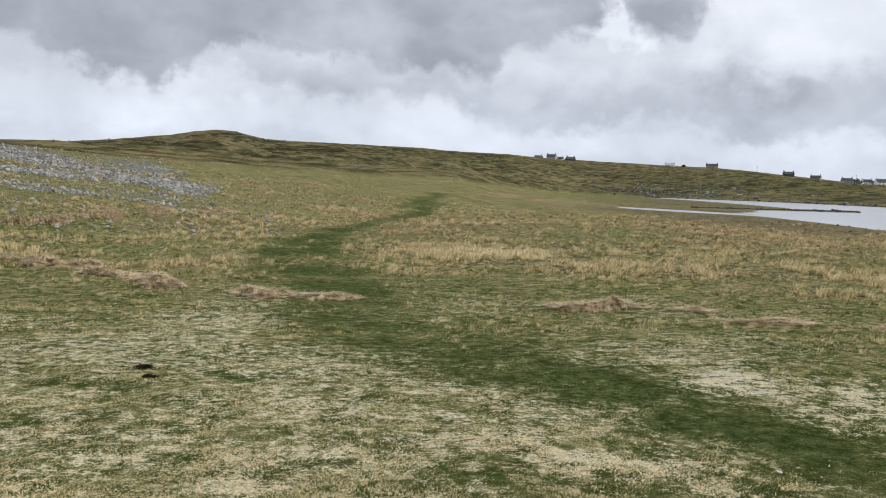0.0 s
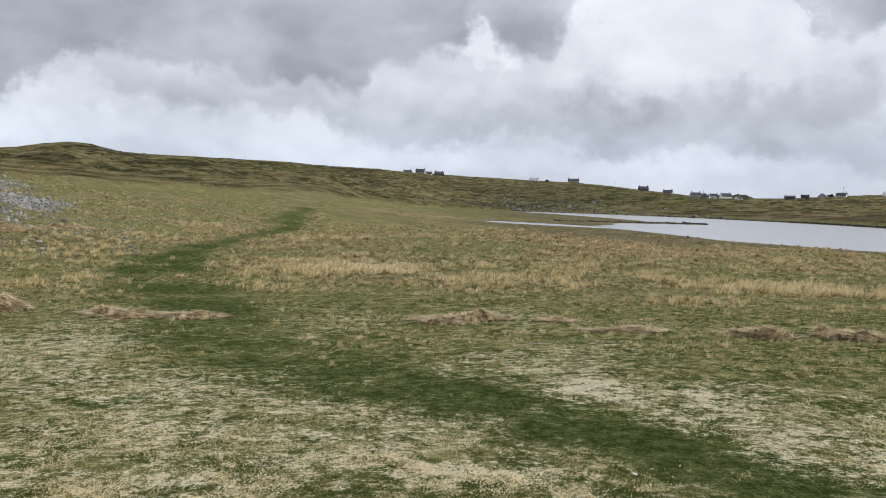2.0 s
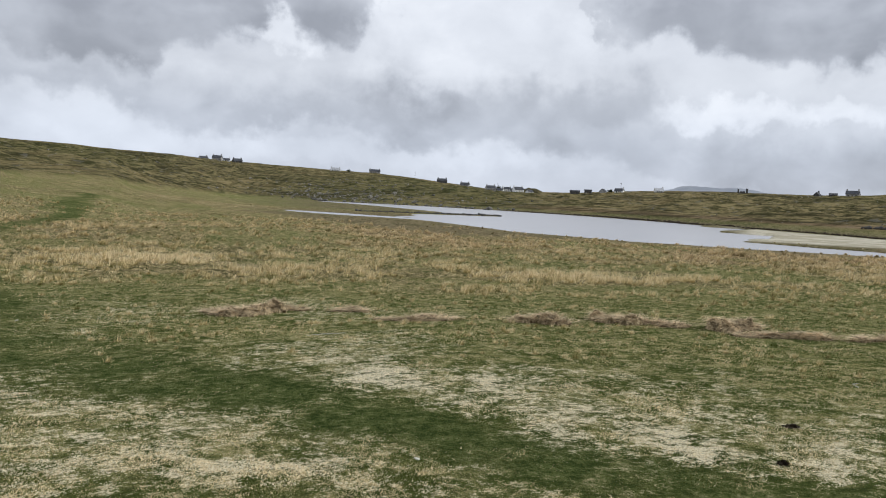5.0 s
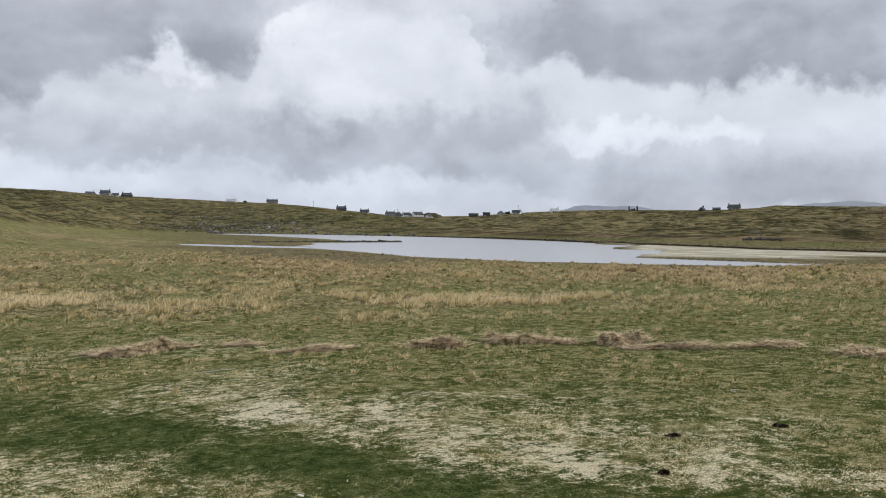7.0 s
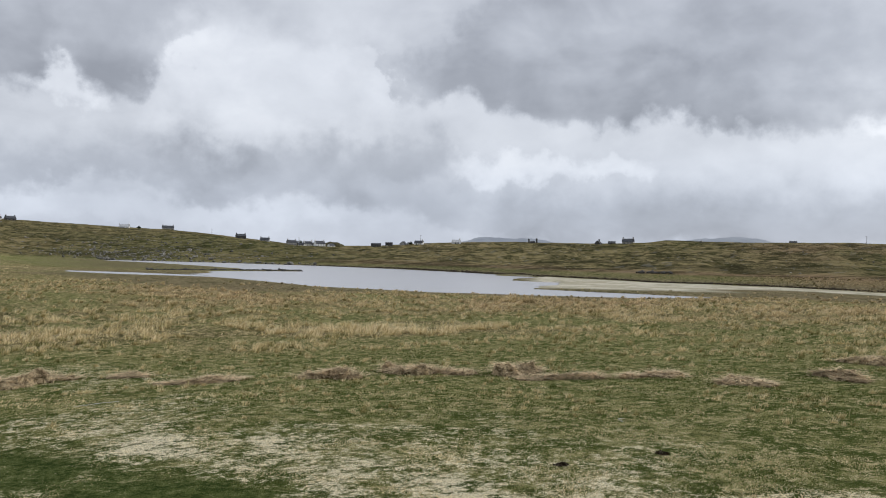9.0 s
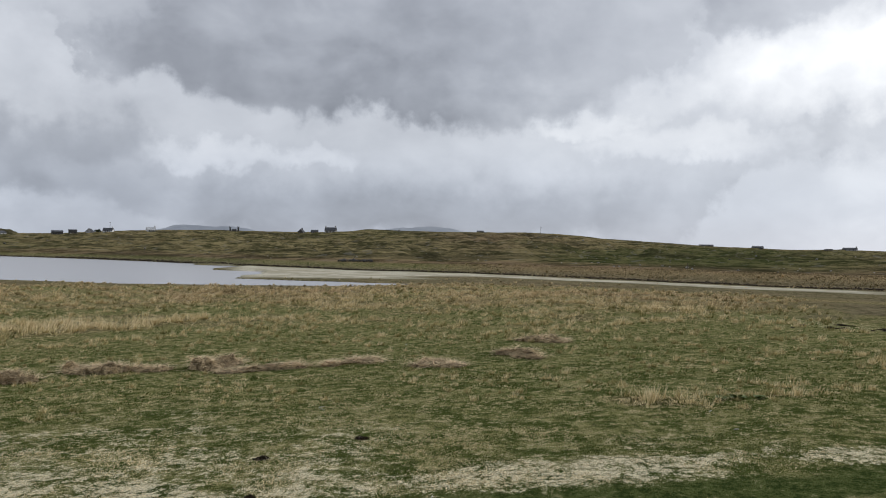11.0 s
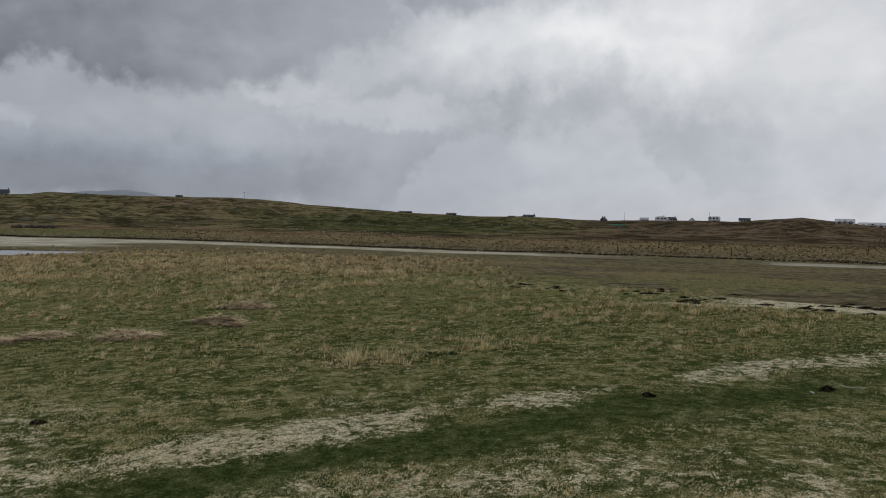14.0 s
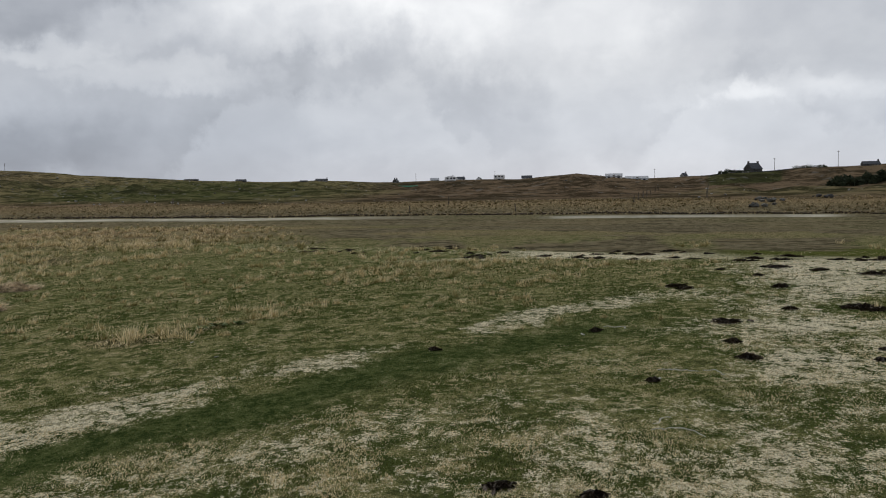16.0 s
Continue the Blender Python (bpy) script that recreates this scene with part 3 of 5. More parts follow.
def ground_material():
    m, nt, b = material("turf", 0.95, 0, 0.0)
    p = position(nt)
    c1, c2, c3, c4 = attr(nt, "cover_a"), attr(nt, "cover_b"), attr(nt, "cover_c"), attr(nt, "cover_d")
    s1, s2, s3, s4 = (nt.nodes.new("ShaderNodeSeparateColor") for _ in range(4))
    for c, s in ((c1, s1), (c2, s2), (c3, s3), (c4, s4)):
        nt.links.new(c.outputs["Color"], s.inputs[0])
    path, bare, straw = s1.outputs
    heath, shingle, mud = s2.outputs
    flat, weed, hill = s3.outputs
    lawn, russet, croft = s4.outputs
    n_big = grit(nt, p, 0.35, 5, 0.6)
    n_mid = grit(nt, p, 2.6, 6, 0.65)
    n_fine = grit(nt, p, 14.0, 6, 0.76)
    n_tiny = grit(nt, p, 55.0, 4, 0.75)
    n_all = noise_node(nt, p, 6.5, 4.5, 0.95)
    n_all = mth(nt, "ADD", mth(nt, "MULTIPLY", mth(nt, "SUBTRACT", n_all.outputs[0], 0.5), 3.4), 0.5, True)
    grain = mth(nt, "ADD", mth(nt, "MULTIPLY", n_all, 0.7), mth(nt, "MULTIPLY", n_tiny, 0.3))
    turf = mix(nt, step01(nt, n_mid, 0.36, 0.64), (.088, .112, .03), (.235, .23, .09))
    turf = mix(nt, mth(nt, "MULTIPLY", step01(nt, grain, 0.58, 0.68), 0.75), turf, (.54, .47, .27))
    turf = mix(nt, mth(nt, "MULTIPLY", step01(nt, grain, 0.42, 0.32), 0.7), turf, (.045, .058, .02))
    lush = mix(nt, step01(nt, grain, 0.3, 0.6), (.036, .056, .016), (.105, .128, .042))
    lush = mix(nt, mth(nt, "MULTIPLY", step01(nt, grain, 0.72, 0.82), 0.5), lush, (.42, .38, .22))
    dry = mix(nt, step01(nt, grain, 0.42, 0.66), (.06, .056, .022), (.50, .41, .22))
    dry = mix(nt, mth(nt, "MULTIPLY", step01(nt, n_mid, 0.5, 0.7), 0.7), dry, (.10, .095, .036))
    col = mix(nt, step01(nt, mth(nt, "ADD", straw, mth(nt, "MULTIPLY", mth(nt, "SUBTRACT", grain, 0.5), 2.0)), 0.2, 0.7), turf, dry)
    red = mix(nt, step01(nt, grain, 0.42, 0.6), (.11, .08, .038), (.48, .36, .20))
    col = mix(nt, mth(nt, "MULTIPLY", heath, 0.88), col, red)
    col = mix(nt, path, col, lush)
    n_tuft = grit(nt, p, 3.0, 6, 0.7)
    sand = mix(nt, step01(nt, n_tiny, 0.3, 0.6), (.52, .45, .28), (.95, .86, .62))
    sand = mix(nt, mth(nt, "MULTIPLY", step01(nt, n_fine, 0.47, 0.36), mth(nt, "SUBTRACT", 0.85, mth(nt, "MULTIPLY", step01(nt, bare, 1.0, 1.3), 0.75))), sand, (.13, .13, .05))
    speck = mth(nt, "ADD", mth(nt, "MULTIPLY", mth(nt, "MINIMUM", bare, 1.4), 0.5), mth(nt, "MULTIPLY", mth(nt, "SUBTRACT", grain, 0.5), 2.2))
    speck = mth(nt, "ADD", speck, mth(nt, "MULTIPLY", mth(nt, "SUBTRACT", n_tuft, 0.5), 0.5))
    col = mix(nt, mth(nt, "MULTIPLY", mth(nt, "MULTIPLY", step01(nt, speck, 0.42, 0.52), 0.92), step01(nt, bare, 0.04, 0.5)), col, sand)
    wide_p = nd(nt, "ShaderNodeVectorMath", op="MULTIPLY", i1=(1.0, 0.22, 1.0))
    nt.links.new(p, wide_p.inputs[0])
    n_strip = grit(nt, wide_p.outputs[0], 0.9, 6, 0.65)
    mudc = mix(nt, step01(nt, n_mid, 0.4, 0.62), (.11, .094, .054), (.25, .212, .13))
    mudc = mix(nt, mth(nt, "MULTIPLY", step01(nt, n_strip, 0.44, 0.32), 0.5), mudc, (.028, .024, .013))
    mudc = mix(nt, mth(nt, "MULTIPLY", step01(nt, n_strip, 0.58, 0.70), 0.6), mudc, (.24, .195, .11))
    col = mix(nt, mud, col, mudc)
    algae = mix(nt, step01(nt, grain, 0.4, 0.6), (.07, .085, .02), (.15, .16, .045))
    col = mix(nt, weed, col, algae)
    tall_p = nd(nt, "ShaderNodeVectorMath", op="MULTIPLY", i1=(1.0, 1.0, 9.0))
    nt.links.new(p, tall_p.inputs[0])
    n_h = grit(nt, tall_p.outputs[0], 0.022, 8, 0.7)
    n_h2 = grit(nt, tall_p.outputs[0], 0.12, 8, 0.8)
    slope = mix(nt, step01(nt, n_h2, 0.36, 0.64), (.055, .053, .024), (.26, .215, .108))
    n_h3 = grit(nt, tall_p.outputs[0], 0.5, 6, 0.75)
    slope = mix(nt, mth(nt, "MULTIPLY", step01(nt, n_h3, 0.54, 0.68), 0.6), slope, (.032, .034, .016))
    slope = mix(nt, mth(nt, "MULTIPLY", step01(nt, n_h, 0.5, 0.64), 0.75), slope, mix(nt, step01(nt, n_h2, 0.35, 0.65), (.12, .095, .044), (.29, .23, .12)))
    slope = mix(nt, mth(nt, "MULTIPLY", lawn, 0.75), slope, mix(nt, step01(nt, n_h2, 0.4, 0.6), (.042, .056, .018), (.105, .112, .042)))
    slope = mix(nt, mth(nt, "MULTIPLY", russet, 0.9), slope, mix(nt, step01(nt, n_h2, 0.4, 0.6), (.07, .046, .031), (.22, .145, .10)))
    slope = mix(nt, mth(nt, "MULTIPLY", croft, 0.88), slope, mix(nt, step01(nt, n_h2, 0.4, 0.6), (.03, .036, .014), (.07, .078, .03)))
    slope = mix(nt, mth(nt, "MULTIPLY", step01(nt, n_h, 0.44, 0.34), 0.5), slope, (.034, .031, .018))
    slope = mix(nt, mth(nt, "MULTIPLY", step01(nt, n_big, 0.68, 0.76), 0.35), slope, (.22, .21, .185))
    col = mix(nt, hill, col, slope)
    wet = mix(nt, step01(nt, n_big, 0.4, 0.62), (.46, .42, .31), (.62, .58, .46))
    col = mix(nt, flat, col, wet)
    stones = mix(nt, step01(nt, grain, 0.42, 0.6), (.12, .12, .12), (.34, .34, .33))
    col = mix(nt, shingle, col, stones)
    nt.links.new(col, b.inputs["Base Color"])
    rgh = mth(nt, "SUBTRACT", 0.93, mth(nt, "MULTIPLY", flat, 0.35))
    nt.links.new(rgh, b.inputs["Roughness"])
    bump(nt, b, grain, 0.9, 0.035)
    return m


def blade_material():
    m, nt, b = material("grass_blade", 0.85, 0, 0.05)
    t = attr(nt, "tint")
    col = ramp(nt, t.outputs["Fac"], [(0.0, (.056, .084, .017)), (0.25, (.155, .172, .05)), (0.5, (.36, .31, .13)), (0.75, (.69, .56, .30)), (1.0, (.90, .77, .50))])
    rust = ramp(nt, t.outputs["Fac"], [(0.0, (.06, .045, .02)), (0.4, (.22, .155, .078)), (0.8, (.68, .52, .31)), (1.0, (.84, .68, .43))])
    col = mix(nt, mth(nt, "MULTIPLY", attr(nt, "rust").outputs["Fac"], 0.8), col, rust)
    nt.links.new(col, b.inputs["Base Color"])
    return m


def water_material():
    m, nt, b = material("water", 0.22, 0, 0.5)
    # pale base colour stands in for part of the sky's bright reflection
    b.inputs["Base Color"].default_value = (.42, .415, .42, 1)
    b.inputs["IOR"].default_value = 1.33
    p = position(nt)
    n1 = noise_node(nt, p, 1.4, 4, 0.6)
    n2 = noise_node(nt, p, 0.09, 4, 0.6)
    h = mth(nt, "ADD", n1.outputs[0], mth(nt, "MULTIPLY", n2.outputs[0], 2.0))
    bump(nt, b, h, 0.06, 0.05)
    return m


M_TURF, M_BLADE, M_WATER = ground_material(), blade_material(), water_material()
M_WRACK = plain("dry_wrack", (.15, .112, .062), (.66, .52, .32), 11, 0.95, 0.8, 0.02, 0.05, 60)
M_FIBRE = plain("bleached_fibre", (.32, .24, .14), (.88, .72, .47), 4, 0.9, 0.0, 0.01, 0.05, 30)
M_WEED = plain("dark_seaweed", (.028, .02, .012), (.11, .078, .045), 9, 0.6, 0.7, 0.02, 0.4)
M_STONE = plain("grey_stone", (.15, .145, .135), (.52, .50, .45), 1.6, 0.9, 0.5, 0.03)
M_PALEROCK = plain("lichened_rock", (.09, .085, .07), (.36, .34, .29), 0.9, 0.95, 0.7, 0.1)
M_ROCK = plain("hill_rock", (.07, .067, .058), (.24, .23, .20), 0.8, 0.95, 0.7, 0.1)
M_WHITEWALL = plain("white_render", (.84, .84, .82), (.93, .93, .91), 0.6, 0.9, 0.2, 0.01)
M_GREYWALL = plain("grey_roughcast", (.28, .27, .255), (.45, .44, .42), 0.6, 0.95, 0.3, 0.02)
M_DARKWALL = plain("dark_stone_wall", (.05, .048, .045), (.12, .115, .105), 0.9, 0.95, 0.5, 0.05)
M_SLATE = plain("slate_roof", (.045, .048, .055), (.10, .105, .115), 1.2, 0.75, 0.3, 0.02)
M_PALEROOF = plain("pale_sheet_roof", (.4, .41, .42), (.6, .61, .62), 0.8, 0.6, 0.1, 0.01)
M_GLASS = plain("dark_pane", (.02, .022, .026), (.045, .05, .056), 2, 0.15, 0.0, 0.01, 0.5)
M_WOOD = plain("weathered_wood", (.07, .055, .04), (.2, .17, .13), 6, 0.9, 0.5, 0.01)
M_PEAT = plain("bare_peat", (.03, .022, .014), (.08, .06, .038), 14, 0.95, 0.7, 0.02)
M_SHELL = plain("bleached_shell", (.6, .57, .5), (.8, .78, .72), 20, 0.6, 0.2, 0.005)
# pale blue-grey base colour paints distance haze onto the far hills
M_FARHILL = plain("hazed_moor", (.31, .335, .375), (.37, .395, .43), 0.004, 1.0, 0.0, 0.1, 0.0, 0.02)
M_MOOR = plain("dark_moor", (.045, .042, .018), (.11, .095, .045), 0.3, 0.95, 0.4, 0.2)
M_BUSH = plain("dark_bush", (.02, .03, .012), (.05, .06, .028), 2, 0.9, 0.4, 0.05)
M_DOCK = plain("dock_leaf", (.09, .13, .035), (.19, .235, .075), 12, 0.7, 0.3, 0.004)
M_GREENROOF = plain("green_netting", (.04, .17, .10), (.07, .25, .15), 2, 0.8, 0.1, 0.01)


# ---------------------------------------------------------------- mesh helpers
def mesh_tris(name, verts, faces, mat, smooth=False):
    """A mesh from arrays of corners (n, 3) and faces (m, 3 or 4)."""
    me = bpy.data.meshes.new(name)
    k = faces.shape[1]
    me.vertices.add(len(verts))
    me.vertices.foreach_set("co", np.ascontiguousarray(verts, np.float32).ravel())
    me.loops.add(faces.size)
    me.loops.foreach_set("vertex_index", np.ascontiguousarray(faces, np.int32).ravel())
    me.polygons.add(len(faces))
    me.polygons.foreach_set("loop_start", np.arange(0, faces.size, k, dtype=np.int32))
    me.polygons.foreach_set("use_smooth", np.full(len(faces), smooth, bool))
    me.update(calc_edges=True)
    me.materials.append(mat)
    return me


def part(name, bm, mat, parent, label=""):
    """Links a bmesh as one mesh object under a thing or part."""
    me = bpy.data.meshes.new(name)
    bm.to_mesh(me)
    bm.free()
    me.materials.append(mat)
    ob = new(name, me)
    if parent is not None:
        ob.parent = parent
    if label:
        ob["label"] = label
    return ob


def box(bm, x0, x1, y0, y1, z0, z1):
    vs = [bm.verts.new((x, y, z)) for z in (z0, z1) for y in (y0, y1) for x in (x0, x1)]
    for f in ((0, 2, 3, 1), (4, 5, 7, 6), (0, 1, 5, 4), (2, 6, 7, 3), (0, 4, 6, 2), (1, 3, 7, 5)):
        bm.faces.new([vs[i] for i in f])


def thing(name, x, y, z, turn=0.0, label="", category="", group="", kind=""):
    ob = new(name)
    ob.matrix_world = pose(x, y, z, 0, 0, turn)
    return tagged(ob, label, category, group, kind)


# ---------------------------------------------------------------- ground sheet and water
def build_ground():
    a = radians(1) * GA
    x, y = GR * np.sin(a), GR * np.cos(a)
    na, nr = GA.shape
    verts = np.stack([x, y, GZ], -1).reshape(-1, 3)
    i, j = np.meshgrid(np.arange(na - 1), np.arange(nr - 1), indexing="ij")
    v = (i * nr + j).ravel()
    faces = np.stack([v, v + 1, v + nr + 1, v + nr], -1)
    last = (na - 1) * nr + np.arange(nr - 1)
    seam = np.stack([last, last + 1, np.arange(1, nr), np.arange(nr - 1)], -1)
    faces = np.concatenate([faces, seam])[:, ::-1]
    me = mesh_tris("ground", verts, faces, M_TURF, True)
    k = cover(x.ravel(), y.ravel())
    for name, trio in (("cover_a", k[0:3]), ("cover_b", k[3:6]), ("cover_c", k[6:9]), ("cover_d", k[9:12])):
        at = me.attributes.new(name, "FLOAT_COLOR", "POINT")
        data = np.ones((len(verts), 4), np.float32)
        for c in range(3):
            data[:, c] = trio[c]
        at.data.foreach_set("color", data.ravel())
    tagged(new("ground", me), "rough coastal pasture with dry grass, worn green track and bare sandy patches", "ground", kind="structure")


build_ground()


def build_water():
    n = 96
    bm = bmesh.new()
    ring = []
    for q in range(n + 1):
        az = 6 + q * (124 - 6) / n
        ri, ro = 40.0, float(np.interp(az, BEAR, BANK_R)) + 3
        ring.append([bm.verts.new((r * math.sin(radians(az)), r * math.cos(radians(az)), WATER)) for r in (ri, ro)])
    for p, q in zip(ring, ring[1:]):
        bm.faces.new((p[0], p[1], q[1], q[0]))
    bmesh.ops.recalc_face_normals(bm, faces=bm.faces)
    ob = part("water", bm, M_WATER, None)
    tagged(ob, "still grey tidal lagoon reflecting the overcast sky", "water", kind="structure")


build_water()


# ---------------------------------------------------------------- far hills
def far_hill(bearing, dist, half, height, seed, mat=None, label="low moorland hill far behind the ridge, tinted blue-grey for haze"):
    """A flat-topped moor far behind the near ridges."""
    cx, cy = dist * math.sin(radians(bearing)), dist * math.cos(radians(bearing))
    n, m = 64, 24
    bm = bmesh.new()
    grid = []
    for i in range(n + 1):
        u = -1 + 2 * i / n
        row = []
        for j in range(m + 1):
            v = -1 + 2 * j / m
            prof = max(0.0, 1 - abs(u - 0.12 * (1 - u * u)) ** 3.0) * max(0.0, 1 - abs(v) ** 2.2)
            h = height * prof * (1 + 0.09 * noise.fractal((u * 3.0 + seed, v * 2, 0), 1, 2, 4)) - 30 * (prof < 0.001)
            s, t = u * half, v * half * 0.7
            row.append(bm.verts.new((cx + s * math.cos(radians(bearing)) + t * math.sin(radians(bearing)),
                                     cy - s * math.sin(radians(bearing)) + t * math.cos(radians(bearing)), h)))
        grid.append(row)
    for r0, r1 in zip(grid, grid[1:]):
        for a, b, c, d in zip(r0, r0[1:], r1[1:], r1):
            bm.faces.new((a, b, c, d))
    bmesh.ops.recalc_face_normals(bm, faces=bm.faces)
    for f in bm.faces:
        f.smooth = True
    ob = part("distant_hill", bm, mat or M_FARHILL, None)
    tagged(ob, label, "hill", "distant hills", "structure")


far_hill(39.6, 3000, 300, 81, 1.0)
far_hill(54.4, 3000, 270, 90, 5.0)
far_hill(27.9, 1010, 24, 18.5, 9.0, M_MOOR, "small dark grassy knoll behind the village")

# ---------------------------------------------------------------- houses
def house(bearing, dist, w, d, h, roof_h, turn, wall, roof, chimneys=2, windows=2, upper=0, label="", lift=0.0, porch=False):
    """A gabled house, its long side turned by turn degrees from facing the viewpoint."""
    x, y, z = spot(bearing, dist * float(np.interp(bearing, [0, 8, 40, 70, 118], [1.44, 1.5, 1.42, 1.42, 1.47])))
    ob = thing("house", x, y, z - 0.9 + lift, -bearing + turn, label, "house", "houses on the ridge")
    w, d, h, roof_h = w * 0.76, d * 0.76, h * 0.76, roof_h * 0.76
    bm = bmesh.new()
    box(bm, -w / 2, w / 2, -d / 2, d / 2, -1.5, h)
    for s in (-1, 1):
        a, b, c = (bm.verts.new(q) for q in ((s * w / 2, -d / 2, h), (s * w / 2, d / 2, h), (s * w / 2, 0, h + roof_h)))
        bm.faces.new((a, b, c) if s > 0 else (a, c, b))
    part("wall", bm, wall, ob)
    bm = bmesh.new()
    o, th = 0.3, 0.18
    for s in (-1, 1):
        k = roof_h / (d / 2)
        q = [(-w / 2 - o, s * (d / 2 + o), h - o * k), (w / 2 + o, s * (d / 2 + o), h - o * k), (w / 2 + o, 0, h + roof_h), (-w / 2 - o, 0, h + roof_h)]
        lo = [bm.verts.new(v) for v in q]
        hi = [bm.verts.new((v[0], v[1], v[2] + th)) for v in q]
        bm.faces.new(hi)
        bm.faces.new(lo[::-1])
        for i in range(4):
            bm.faces.new((lo[i], lo[(i + 1) % 4], hi[(i + 1) % 4], hi[i]))
    bmesh.ops.recalc_face_normals(bm, faces=bm.faces)
    roof_ob = part("roof", bm, roof, ob)
    ends = {0: [], 1: [1], 2: [-1, 1]}[chimneys]
    for s in ends:
        bm = bmesh.new()
        cx = s * (w / 2 - 0.45)
        box(bm, cx - 0.4, cx + 0.4, -0.45, 0.45, h + roof_h - 0.4, h + roof_h + 1.1)
        box(bm, cx - 0.5, cx + 0.5, -0.55, 0.55, h + roof_h + 1.1, h + roof_h + 1.25)
        part("chimney", bm, wall, roof_ob)
    for row in range(1 + upper):
        zc = 1.25 + row * 2.0
        for i in range(windows):
            cx = (i + 0.5) / windows * w * 0.9 - w * 0.45
            if windows % 2 == 0 or row or i != windows // 2:
                bm = bmesh.new()
                box(bm, cx - 0.5, cx + 0.5, -d / 2 - 0.05, -d / 2 + 0.06, zc - 0.5, zc + 0.55)
                part("window", bm, M_GLASS, ob, "dark window pane")
    bm = bmesh.new()
    dx = 0.0 if windows % 2 else w * 0.02
    box(bm, dx - 0.45, dx + 0.45, -d / 2 - 0.05, -d / 2 + 0.05, 0.2, 2.0)
    part("door", bm, M_WOOD, ob)
    if porch:
        bm = bmesh.new()
        box(bm, -1.2, 1.2, -d / 2 - 1.8, -d / 2 - 0.02, -1.0, 2.3)
        part("porch", bm, wall, ob)
    return ob


GREY_H = "small grey roughcast croft house with slate roof"
WHITE_H = "white rendered croft house with slate roof"
DARK_H = "dark stone croft house against the sky"
# cluster on the left-hand ridge
house(5.6, 600, 11, 8, 3.2, 3.0, 25, M_GREYWALL, M_SLATE, 1, 2, label=GREY_H)
house(6.5, 590, 12, 8, 4.0, 3.2, -15, M_GREYWALL, M_SLATE, 2, 3, label="grey roughcast house with two chimneys and slate roof")
house(7.1, 595, 8, 6, 2.6, 2.2, 10, M_WHITEWALL, M_SLATE, 1, 2, label="low white cottage between two grey houses")
house(7.8, 600, 12, 8, 3.4, 3.0, 20, M_DARKWALL, M_SLATE, 2, 2, label=DARK_H)
house(14.4, 660, 14, 7, 3.0, 3.2, -8, M_WHITEWALL, M_PALEROOF, 2, 3, label="pale croft house with two gable chimneys")
house(17.1, 660, 16, 8, 4.0, 3.0, 6, M_GREYWALL, M_SLATE, 2, 4, label="long grey house with slate roof on the skyline")
house(21.8, 610, 13, 7, 4.6, 2.8, 15, M_DARKWALL, M_SLATE, 2, 3, label=DARK_H)
house(23.4, 600, 12, 7, 3.2, 2.8, -10, M_GREYWALL, M_SLATE, 2, 3, label=GREY_H)
# village at the head of the lagoon
house(25.2, 570, 12, 7, 4.2, 3.0, 20, M_GREYWALL, M_SLATE, 2, 3, label=GREY_H)
house(25.9, 560, 8, 6, 2.4, 2.2, -20, M_WHITEWALL, M_SLATE, 1, 2, label="small white cottage in the village")
house(26.3, 575, 11, 7, 4.0, 2.8, -5, M_WHITEWALL, M_SLATE, 2, 3, label=WHITE_H)
house(26.7, 566, 8, 6, 3.0, 2.4, 15, M_WHITEWALL, M_SLATE, 1, 2, label=WHITE_H)
house(27.1, 560, 13, 8, 4.6, 3.4, 30, M_WHITEWALL, M_SLATE, 2, 3, 1, label="tall white house with steep slate gable")
house(27.9, 540, 8, 6, 2.4, 2.4, 45, M_WHITEWALL, M_SLATE, 0, 1, label="white gabled outbuilding below the village")
house(31.0, 520, 11, 8, 4.2, 1.4, 5, M_DARKWALL, M_SLATE, 0, 4, 0, label="black modern timber house with flat-pitched roof")
house(31.9, 522, 8, 8, 4.6, 1.0, 5, M_DARKWALL, M_SLATE, 0, 3, 0, label="black timber annexe beside the modern house")
house(32.9, 520, 7, 7, 2.4, 3.2, 70, M_GREYWALL, M_SLATE, 0, 1, label="grey gabled barn on the slope")
house(34.0, 510, 10, 6, 3.0, 2.6, -20, M_WHITEWALL, M_SLATE, 1, 2, label="white cottage with end chimney")
house(36.6, 500, 9, 6, 2.8, 2.8, 15, M_WHITEWALL, M_PALEROOF, 1, 2, label="white gabled cottage with pale roof")
# farm on the ridge
house(46.4, 455, 6, 5, 2.6, 2.4, 70, M_DARKWALL, M_SLATE, 1, 1, label="dark roofless-looking stone gable by the farm")
house(47.3, 458, 7, 5, 2.0, 1.6, 0, M_DARKWALL, M_SLATE, 0, 1, label="low dark farm shed")
house(48.4, 452, 11, 7, 3.4, 2.8, -8, M_GREYWALL, M_SLATE, 2, 3, label="grey farmhouse with two end chimneys on the ridge")
house(58.8, 455, 6, 4, 1.6, 1.2, 10, M_DARKWALL, M_SLATE, 0, 1, label="low dark hut on the hilltop")
